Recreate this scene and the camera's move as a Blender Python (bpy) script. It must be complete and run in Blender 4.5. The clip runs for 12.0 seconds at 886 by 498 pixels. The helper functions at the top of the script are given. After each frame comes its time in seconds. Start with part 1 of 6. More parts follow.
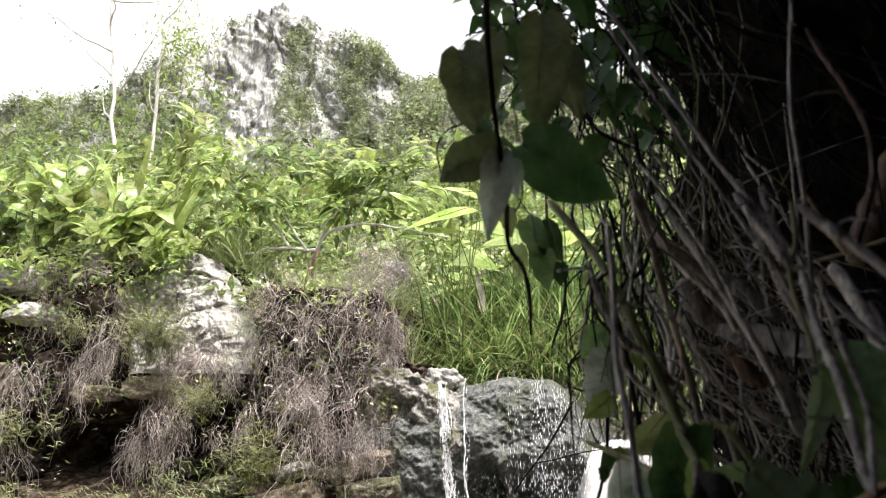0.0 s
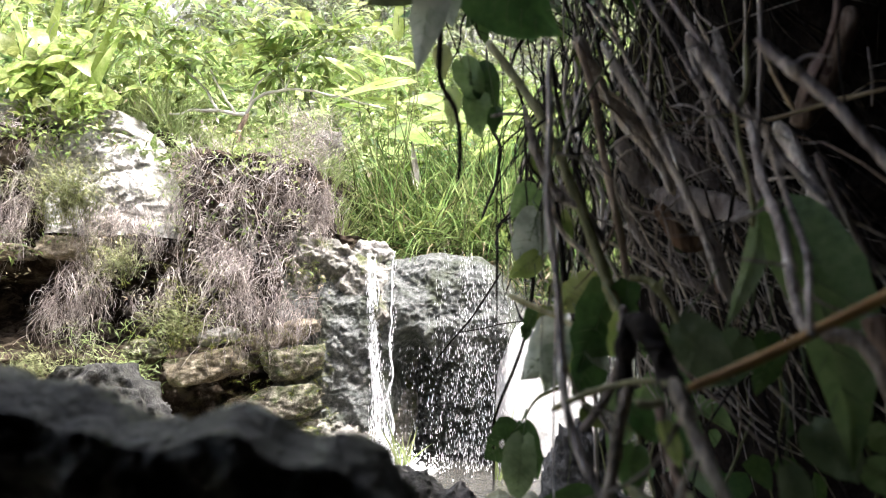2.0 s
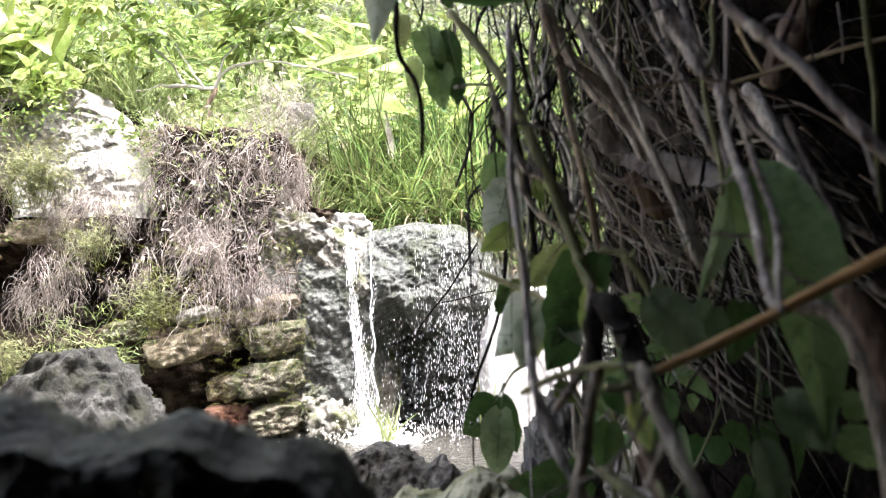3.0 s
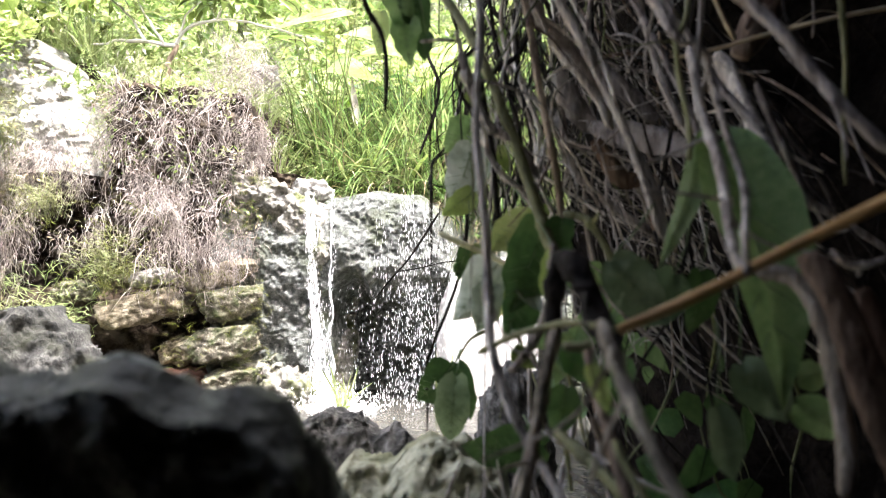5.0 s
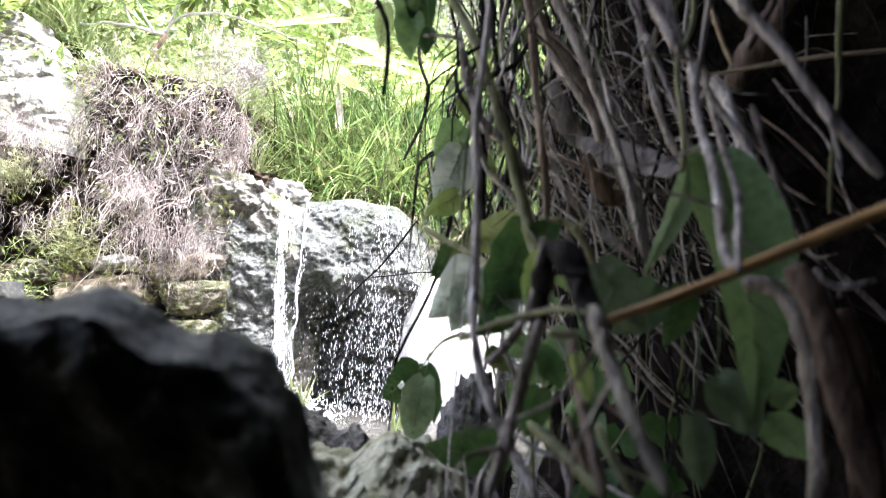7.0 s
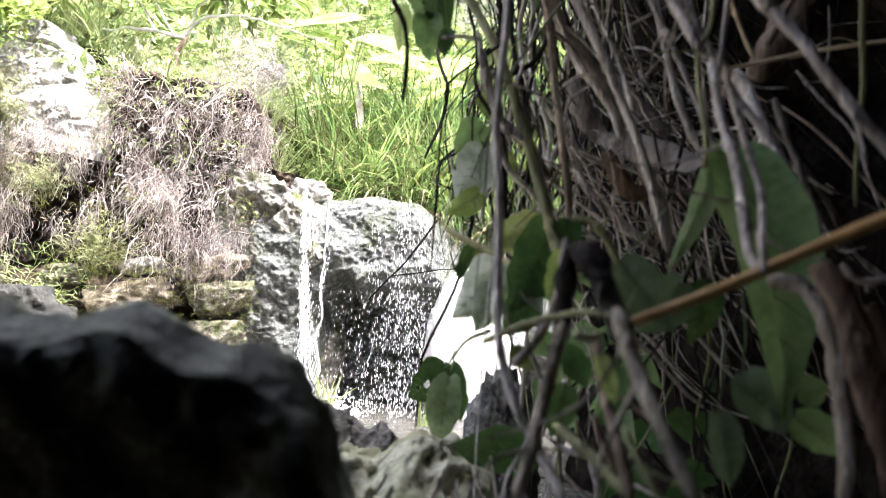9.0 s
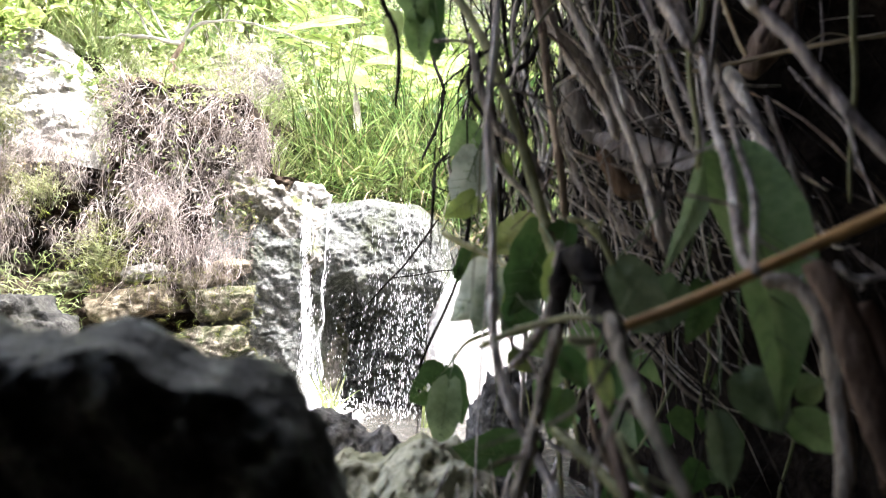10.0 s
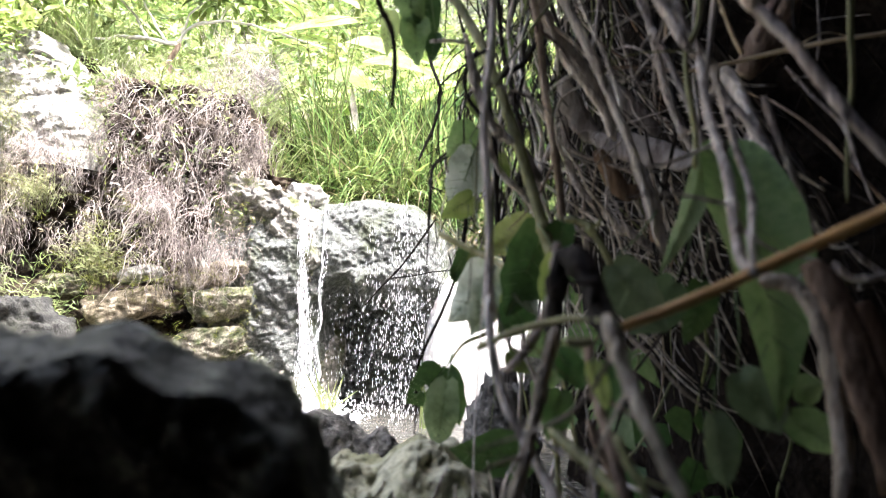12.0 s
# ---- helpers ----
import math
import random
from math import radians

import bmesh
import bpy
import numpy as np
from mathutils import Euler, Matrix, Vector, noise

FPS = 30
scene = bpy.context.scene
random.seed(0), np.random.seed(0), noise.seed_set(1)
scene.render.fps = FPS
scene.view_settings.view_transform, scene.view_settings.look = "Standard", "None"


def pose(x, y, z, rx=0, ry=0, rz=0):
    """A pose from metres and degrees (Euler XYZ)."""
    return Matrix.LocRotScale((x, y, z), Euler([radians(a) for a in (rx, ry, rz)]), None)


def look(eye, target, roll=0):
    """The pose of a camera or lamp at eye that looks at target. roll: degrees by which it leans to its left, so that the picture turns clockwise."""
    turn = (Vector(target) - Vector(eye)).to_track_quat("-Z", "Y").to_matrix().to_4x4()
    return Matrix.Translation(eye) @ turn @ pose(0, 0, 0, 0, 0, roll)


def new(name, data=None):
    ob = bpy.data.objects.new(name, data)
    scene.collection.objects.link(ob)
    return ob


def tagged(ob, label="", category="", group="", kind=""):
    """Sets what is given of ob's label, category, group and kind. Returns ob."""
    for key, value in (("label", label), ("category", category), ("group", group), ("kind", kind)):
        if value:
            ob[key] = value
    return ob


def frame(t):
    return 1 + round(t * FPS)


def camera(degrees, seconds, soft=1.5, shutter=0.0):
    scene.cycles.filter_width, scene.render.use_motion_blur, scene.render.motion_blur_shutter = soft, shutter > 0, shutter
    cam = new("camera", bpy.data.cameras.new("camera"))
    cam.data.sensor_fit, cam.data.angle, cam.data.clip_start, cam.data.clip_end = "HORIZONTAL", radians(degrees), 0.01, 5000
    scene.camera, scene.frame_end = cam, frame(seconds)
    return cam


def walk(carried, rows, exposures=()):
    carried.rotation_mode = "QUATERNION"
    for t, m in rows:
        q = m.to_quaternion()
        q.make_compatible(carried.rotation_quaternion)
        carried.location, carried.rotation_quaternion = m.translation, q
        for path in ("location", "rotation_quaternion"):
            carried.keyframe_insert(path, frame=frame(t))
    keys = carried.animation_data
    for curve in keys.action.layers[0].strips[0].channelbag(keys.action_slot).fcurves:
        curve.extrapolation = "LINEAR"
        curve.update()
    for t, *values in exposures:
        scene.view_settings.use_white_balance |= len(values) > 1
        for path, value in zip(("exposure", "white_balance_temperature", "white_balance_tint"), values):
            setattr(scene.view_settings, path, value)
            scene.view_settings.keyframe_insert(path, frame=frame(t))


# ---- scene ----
cam = camera(60.0, 12.0, 1.15)
PATH = [
    (0, (0.03, -0.166, 0.919), (-0.3, 1.727, 1.475), -0.4),
    (0.5, (0.03, -0.159, 0.916), (-0.292, 1.744, 1.438), -0.6),
    (1, (0.029, -0.132, 0.907), (-0.24, 1.808, 1.313), -0.5),
    (1.5, (0.03, -0.097, 0.893), (-0.182, 1.867, 1.207), 0.9),
    (2, (0.033, -0.078, 0.885), (-0.137, 1.897, 1.143), 1.4),
    (2.5, (0.043, -0.054, 0.889), (-0.066, 1.934, 1.077), 0.2),
    (3, (0.049, -0.053, 0.902), (-0.073, 1.936, 1.074), -1.0),
    (3.2, (0.041, -0.054, 0.895), (-0.066, 1.938, 1.039), -0.4),
    (4.8, (0.049, -0.031, 0.885), (0.027, 1.967, 0.983), 1.0),
    (5, (0.05, -0.028, 0.887), (0.027, 1.969, 0.991), 0.9),
    (5.5, (0.059, -0.007, 0.882), (0.122, 1.991, 0.969), 1.3),
    (6, (0.044, -0.013, 0.866), (0.106, 1.984, 0.966), 4.1),
    (6.5, (0.037, -0.023, 0.865), (0.072, 1.972, 1.008), 4.9),
    (7, (0.034, -0.022, 0.855), (0.09, 1.97, 1.018), 6.2),
    (7.5, (0.023, -0.019, 0.845), (0.07, 1.974, 0.995), 7.9),
    (9.5, (0.037, -0.028, 0.867), (0.028, 1.966, 1.01), 4.2),
    (10, (0.039, -0.027, 0.868), (0.034, 1.968, 1.01), 3.9),
    (10.5, (0.039, -0.026, 0.868), (0.037, 1.969, 1.009), 4.0),
    (11, (0.039, -0.027, 0.868), (0.037, 1.968, 1.01), 4.0),
    (11.5, (0.041, -0.026, 0.869), (0.04, 1.969, 1.012), 3.8),
    (12, (0.04, -0.024, 0.869), (0.041, 1.971, 1.012), 3.7),
]
cam.data.dof.use_dof, cam.data.dof.focus_distance, cam.data.dof.aperture_fstop = True, 5.0, 6.2
walk(cam, [(t, look(eye, target, roll)) for t, eye, target, roll in PATH], [(0, 1.05, 6350, 10), (1.5, 1.56, 6200, 11), (3, 2.07, 6200, 11), (5, 2.38, 6250, 11), (6.5, 2.47, 5800, 13), (7.5, 2.47, 5800, 13), (9.5, 2.48, 6150, 12), (12, 2.48, 6150, 12)])

# ---- light ----
SUN_ELEVATION, SUN_FROM = radians(68), radians(135)   # the sun stands behind the right-hand bank
world = bpy.data.worlds.new("sky")
scene.world = world
world.use_nodes = True
wn = world.node_tree.nodes
sky = wn.new("ShaderNodeTexSky")
sky.sky_type, sky.sun_disc = "NISHITA", False
sky.sun_elevation, sky.sun_rotation = SUN_ELEVATION, SUN_FROM
sky.air_density, sky.dust_density, sky.ozone_density = 0.7, 9.0, 0.3
wn["Background"].inputs["Strength"].default_value = 0.15
world.node_tree.links.new(sky.outputs["Color"], wn["Background"].inputs["Color"])
sun = new("sun", bpy.data.lights.new("sun", "SUN"))
sun.data.energy, sun.data.angle, sun.data.color = 3.05, radians(0.5), (1.0, 0.985, 0.975)
sun_way = Vector((-math.sin(SUN_FROM) * math.cos(SUN_ELEVATION), -math.cos(SUN_FROM) * math.cos(SUN_ELEVATION), -math.sin(SUN_ELEVATION)))
sun.matrix_world = look((0, 0, 30), Vector((0, 0, 30)) + sun_way)


# ---- materials ----
def glow(name, color, strength):
    m = bpy.data.materials.new(name)
    m.use_nodes = True
    b = m.node_tree.nodes["Principled BSDF"]
    b.inputs["Base Color"].default_value = (0, 0, 0, 1)
    b.inputs["Emission Color"].default_value, b.inputs["Emission Strength"].default_value = (*color, 1), strength
    return m


# Emission for the added backdrop that whitens the sky behind the hill.
SKY_GLOW = glow("white_sky_glow", (1.0, 1.0, 1.0), 0.7)

def material(name, colors, scale=8.0, rough=0.8, bump=0.3, fine=60.0, translucent=0.0, vary=0.0, stretch=(1, 1, 1), metal=0.0,
             coat=0.0, patch=None, specular=0.4):
    """Two scales of noise over a ramp of colours, relief, and optional light through (leaves), growth in patches and a change from piece to piece."""
    m = bpy.data.materials.new(name)
    m.use_nodes = True
    nt = m.node_tree
    n, link = nt.nodes, nt.links.new
    bsdf = n["Principled BSDF"]
    coord = n.new("ShaderNodeTexCoord")
    mapping = n.new("ShaderNodeMapping")
    mapping.inputs["Scale"].default_value = stretch
    link(coord.outputs["Object"], mapping.inputs["Vector"])

    def noise_at(s, detail=6.0, roughness=0.6):
        t = n.new("ShaderNodeTexNoise")
        t.inputs["Scale"].default_value, t.inputs["Detail"].default_value, t.inputs["Roughness"].default_value = s, detail, roughness
        link(mapping.outputs["Vector"], t.inputs["Vector"])
        return t

    big, small = noise_at(scale), noise_at(fine, 4.0)
    ramp = n.new("ShaderNodeValToRGB")
    ramp.color_ramp.elements.remove(ramp.color_ramp.elements[1])
    for i, c in enumerate(colors):
        at = 0.28 + 0.44 * i / max(1, len(colors) - 1)
        e = ramp.color_ramp.elements[0] if i == 0 else ramp.color_ramp.elements.new(at)
        e.position, e.color = at, (*c, 1)
    blend = n.new("ShaderNodeMath")
    blend.operation = "MULTIPLY_ADD"
    blend.inputs[1].default_value, blend.inputs[2].default_value = 0.45, -0.22
    link(small.outputs["Fac"], blend.inputs[0])
    add = n.new("ShaderNodeMath")
    add.operation = "ADD"
    link(big.outputs["Fac"], add.inputs[0])
    link(blend.outputs[0], add.inputs[1])
    link(add.outputs[0], ramp.inputs["Fac"])
    color = ramp.outputs["Color"]
    if patch:
        tone, amount, size = patch
        spots = noise_at(size, 5.0)
        limit = n.new("ShaderNodeMapRange")
        limit.inputs["From Min"].default_value, limit.inputs["From Max"].default_value = 1 - amount - 0.08, 1 - amount + 0.08
        link(spots.outputs["Fac"], limit.inputs["Value"])
        mix = n.new("ShaderNodeMix")
        mix.data_type = "RGBA"
        link(limit.outputs["Result"], mix.inputs["Factor"])
        link(color, mix.inputs["A"])
        mix.inputs["B"].default_value = (*tone, 1)
        color = mix.outputs["Result"]
    if vary:
        info, geo, hsv = n.new("ShaderNodeObjectInfo"), n.new("ShaderNodeNewGeometry"), n.new("ShaderNodeHueSaturation")
        both = n.new("ShaderNodeMath")
        both.operation = "ADD"
        link(info.outputs["Random"], both.inputs[0])
        link(geo.outputs["Random Per Island"], both.inputs[1])
        wrap = n.new("ShaderNodeMath")
        wrap.operation = "FRACT"
        link(both.outputs[0], wrap.inputs[0])
        for sock, lo, hi in (("Value", 1 - vary, 1 + vary), ("Hue", 0.5 - 0.05 * vary, 0.5 + 0.03 * vary)):
            r = n.new("ShaderNodeMapRange")
            r.inputs["To Min"].default_value, r.inputs["To Max"].default_value = lo, hi
            link(wrap.outputs[0], r.inputs["Value"])
            link(r.outputs["Result"], hsv.inputs[sock])
        link(color, hsv.inputs["Color"])
        color = hsv.outputs["Color"]
    link(color, bsdf.inputs["Base Color"])
    bsdf.inputs["Roughness"].default_value, bsdf.inputs["Metallic"].default_value = rough, metal
    bsdf.inputs["Specular IOR Level"].default_value, bsdf.inputs["Coat Weight"].default_value = specular, coat
    if bump:
        b = n.new("ShaderNodeBump")
        b.inputs["Strength"].default_value, b.inputs["Distance"].default_value = bump, 0.02
        link(add.outputs[0], b.inputs["Height"])
        link(b.outputs["Normal"], bsdf.inputs["Normal"])
    if translucent:
        tr, mx = n.new("ShaderNodeBsdfTranslucent"), n.new("ShaderNodeMixShader")
        warm = n.new("ShaderNodeHueSaturation")
        warm.inputs["Hue"].default_value, warm.inputs["Saturation"].default_value, warm.inputs["Value"].default_value = 0.488, 0.95, 1.35
        link(color, warm.inputs["Color"])
        link(warm.outputs["Color"], tr.inputs["Color"])
        mx.inputs["Fac"].default_value = translucent
        link(bsdf.outputs[0], mx.inputs[1])
        link(tr.outputs[0], mx.inputs[2])
        link(mx.outputs[0], n["Material Output"].inputs["Surface"])
    return m


LIMESTONE = material("limestone", [(.075, .072, .062), (.22, .21, .182), (.42, .40, .36)], 14, .9, .9, 80, patch=((.10, .11, .045), .44, 8.0))
PALE_ROCK = material("pale_limestone", [(.12, .115, .10), (.40, .385, .355), (.66, .64, .60)], 12, .85, 1.0, 80, patch=((.22, .21, .175), .40, 11.0))
GLARE_WHITE = material("glare_white", [(.66, .65, .63), (.78, .77, .75), (.86, .855, .84)], 5, .7, .3, 40)
YELLOW_ROCK = material("yellowish_limestone", [(.04, .031, .02), (.19, .158, .105), (.46, .405, .30)], 18, .9, 1.0, 110, patch=((.07, .075, .03), .36, 11.0))
WET_ROCK = material("wet_rock", [(.045, .05, .045), (.13, .135, .125), (.28, .285, .27)], 34, .5, 1.0, 150, specular=.2, patch=((.085, .095, .065), .45, 6.0))
BANK_EARTH = material("bank_earth", [(.008, .006, .0045), (.036, .026, .018), (.14, .11, .08)], 8, .95, 1.0, 60, patch=((.20, .165, .12), .38, 6.0), specular=.1)
# Near-black: the deep shade behind the vines is put into the earth's colour.
SHADE_EARTH = material("shaded_earth", [(.002, .0016, .0013), (.0075, .006, .0048), (.026, .021, .017)], 9, .95, 1.0, 60, specular=.02)
# Dark base and pale patches put the boulder's shade and crest highlights into colour.
BOULDER = material("dark_boulder", [(.006, .006, .004), (.035, .039, .023), (.16, .17, .12)], 26, .6, 1.0, 130, specular=.4, patch=((.58, .64, .56), .36, 17.0))
CRAGGY = material("craggy_rock", [(.10, .098, .06), (.47, .47, .335), (.78, .77, .60)], 14, .9, 1.0, 80, patch=((.18, .19, .075), .42, 7.0))
CLIFF = material("cliff_face", [(.09, .09, .083), (.35, .348, .34), (.72, .715, .70)], 5.5, .95, 1.0, 26, stretch=(1, 1, .35), patch=((.14, .145, .09), .44, 2.2))
RED_EARTH = material("reddish_earth", [(.05, .022, .014), (.16, .075, .048), (.30, .17, .12)], 18, .95, 1.0, 90)
GROUND = material("gravelly_ground", [(.11, .095, .072), (.23, .205, .165), (.36, .33, .275)], 3, .95, .6, 25, patch=((.07, .085, .035), .42, .5))
ROOT_DRY = material("dry_roots", [(.08, .064, .055), (.30, .255, .228), (.66, .60, .555)], 6, .9, .2, 60, vary=.75)
ROOT_TAN = material("dry_grass", [(.30, .24, .14), (.48, .40, .26), (.62, .55, .40)], 6, .9, .2, 60, vary=.35)
VINE_GREY = material("grey_vine_bark", [(.10, .088, .076), (.50, .45, .40), (.86, .81, .75)], 60, .8, .7, 240, vary=.5, stretch=(1, 1, .08))
VINE_BARK = material("weathered_bark", [(.13, .112, .092), (.51, .452, .38), (.88, .82, .73)], 55, .85, .8, 260, vary=.35, stretch=(1, 1, .07))
VINE_WORN = material("worn_brown_grey_bark", [(.08, .068, .048), (.30, .255, .19), (.62, .55, .43)], 45, .85, .8, 240, vary=.3, stretch=(1, 1, .08))
VINE_OLIVE = material("olive_stem", [(.06, .066, .024), (.16, .165, .06), (.32, .32, .16)], 22, .55, .4, 120, vary=.25, stretch=(1, 1, .3))
STEM_PALE = material("pale_yellow_stem", [(.22, .23, .09), (.42, .42, .20), (.60, .58, .36)], 22, .55, .3, 120, vary=.2, stretch=(1, 1, .3))
LEAF_FOLD = material("pale_leaf_underside", [(.16, .24, .11), (.27, .37, .19), (.38, .48, .28)], 16, .5, .3, 90, translucent=.3, vary=.1)
LEAF_DUSTY = material("dusty_mid_leaf", [(.06, .10, .045), (.11, .165, .08), (.19, .25, .14)], 16, .5, .35, 90, translucent=.3, vary=.2)
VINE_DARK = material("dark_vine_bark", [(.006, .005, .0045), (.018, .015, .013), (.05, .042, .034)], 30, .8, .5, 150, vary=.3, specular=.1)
VINE_BROWN = material("brown_vine_bark", [(.065, .046, .034), (.22, .16, .118), (.46, .37, .29)], 25, .85, .5, 140, vary=.5, stretch=(1, 1, .3), specular=.2)
VINE_GREEN = material("green_stem", [(.07, .09, .03), (.15, .17, .06), (.27, .28, .13)], 22, .6, .3, 120, vary=.25)
VEIN = material("leaf_vein", [(.08, .13, .05), (.13, .19, .08), (.19, .25, .12)], 20, .5, .1, 80, translucent=.2)
STICK = material("ochre_stick", [(.24, .13, .035), (.44, .26, .085), (.60, .40, .17)], 18, .55, .3, 90, stretch=(.3, 1, 1))
DEAD_LEAF = material("dead_leaf", [(.15, .125, .108), (.44, .395, .35), (.70, .655, .60)], 24, .85, .8, 150, translucent=.15, stretch=(1, 1, .3), vary=.3)
DEAD_BROWN = material("brown_dead_leaf", [(.05, .03, .018), (.16, .10, .06), (.30, .21, .14)], 24, .85, .8, 150, translucent=.1, stretch=(1, 1, .2), vary=.2)
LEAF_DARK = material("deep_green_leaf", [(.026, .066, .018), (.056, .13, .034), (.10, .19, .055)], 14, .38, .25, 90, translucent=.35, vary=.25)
LEAF_NEAR = material("fresh_green_leaf", [(.085, .17, .05), (.175, .30, .10), (.28, .41, .17)], 16, .36, .35, 90, translucent=.4, vary=.25)
LEAF_GREY = material("dusty_green_leaf", [(.25, .30, .23), (.41, .47, .38), (.57, .61, .53)], 20, .5, .3, 90, translucent=.45, vary=.15)
LEAF_LIGHT = material("light_green_leaf", [(.11, .18, .036), (.25, .335, .088), (.47, .54, .23)], 5, .32, .15, 30, translucent=.42, vary=.45)
LEAF_MID = material("mid_green_leaf", [(.045, .088, .018), (.12, .182, .042), (.265, .33, .12)], 10, .38, .2, 60, translucent=.42, vary=.5)
LEAF_YELLOW = material("yellow_green_leaf", [(.14, .20, .06), (.27, .34, .13), (.43, .48, .27)], 8, .5, .2, 50, translucent=.45, vary=.4)
BUSH_FAR = material("hillside_leaves", [(.068, .095, .042), (.165, .205, .10), (.33, .35, .22)], .8, .7, .1, 6, translucent=.3, vary=.6)
GRASS = material("tall_grass", [(.024, .055, .014), (.105, .165, .044), (.34, .41, .17)], 6, .3, .1, 40, translucent=.42, vary=.8)
MOSS = material("moss", [(.06, .08, .015), (.14, .16, .03), (.25, .26, .07)], 12, .95, .5, 60, vary=.3, translucent=.25)
LEAF_PALE = material("glossy_pale_leaf", [(.20, .31, .06), (.34, .45, .12), (.52, .60, .27)], 9, .28, .2, 60, translucent=.4, vary=.25)
LEAF_OLIVE = material("dull_olive_leaf", [(.055, .075, .026), (.10, .125, .045), (.16, .185, .08)], 18, .5, .4, 90, translucent=.5, vary=.15)
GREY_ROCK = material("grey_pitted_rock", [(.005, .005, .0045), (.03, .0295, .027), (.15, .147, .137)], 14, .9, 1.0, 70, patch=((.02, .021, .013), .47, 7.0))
PITTED = material("porous_grey_rock", [(.015, .015, .014), (.09, .088, .08), (.27, .265, .25)], 22, .9, 1.0, 90)
MOSSY_STONE = material("mossy_stone", [(.03, .026, .018), (.17, .152, .11), (.46, .43, .34)], 26, .9, 1.0, 130, patch=((.055, .066, .024), .47, 12.0))
STRAW = material("straw_twig", [(.22, .16, .085), (.40, .32, .20), (.56, .48, .33)], 18, .7, .3, 90, stretch=(.3, 1, 1))
WEED = material("pale_weed", [(.11, .13, .05), (.22, .24, .11), (.38, .38, .23)], 8, .6, .2, 50, translucent=.4, vary=.45)
TRUNK_PALE = material("pale_trunk", [(.36, .34, .30), (.55, .52, .47), (.72, .70, .66)], 5, .85, .4, 30, stretch=(1, 1, .3))


def water_material(name, color, rough, wave, clear):
    m = bpy.data.materials.new(name)
    m.use_nodes = True
    n, link = m.node_tree.nodes, m.node_tree.links.new
    b = n["Principled BSDF"]
    b.inputs["Base Color"].default_value = (*color, 1)
    b.inputs["Roughness"].default_value, b.inputs["IOR"].default_value, b.inputs["Transmission Weight"].default_value = rough, 1.33, clear
    c, t1, t2, bump = n.new("ShaderNodeTexCoord"), n.new("ShaderNodeTexNoise"), n.new("ShaderNodeTexNoise"), n.new("ShaderNodeBump")
    t1.inputs["Scale"].default_value, t2.inputs["Scale"].default_value = wave, wave * 4
    mix = n.new("ShaderNodeMath")
    mix.operation = "MULTIPLY_ADD"
    mix.inputs[1].default_value = 0.35
    link(c.outputs["Object"], t1.inputs["Vector"])
    link(c.outputs["Object"], t2.inputs["Vector"])
    link(t2.outputs["Fac"], mix.inputs[0])
    link(t1.outputs["Fac"], mix.inputs[2])
    link(mix.outputs[0], bump.inputs["Height"])
    bump.inputs["Strength"].default_value, bump.inputs["Distance"].default_value = 0.6, 0.03
    link(bump.outputs["Normal"], b.inputs["Normal"])
    return m


POOL_WATER = water_material("pool_water", (.07, .067, .058), .16, 9.0, 0.0)
POOL_WATER.node_tree.nodes["Principled BSDF"].inputs["Specular IOR Level"].default_value = 0.25
WHITE_WATER = water_material("white_water", (.93, .94, .94), .4, 40.0, 0.0)
FOAM = material("foam", [(.50, .52, .52), (.68, .69, .69), (.84, .84, .84)], 24, .5, .9, 90)


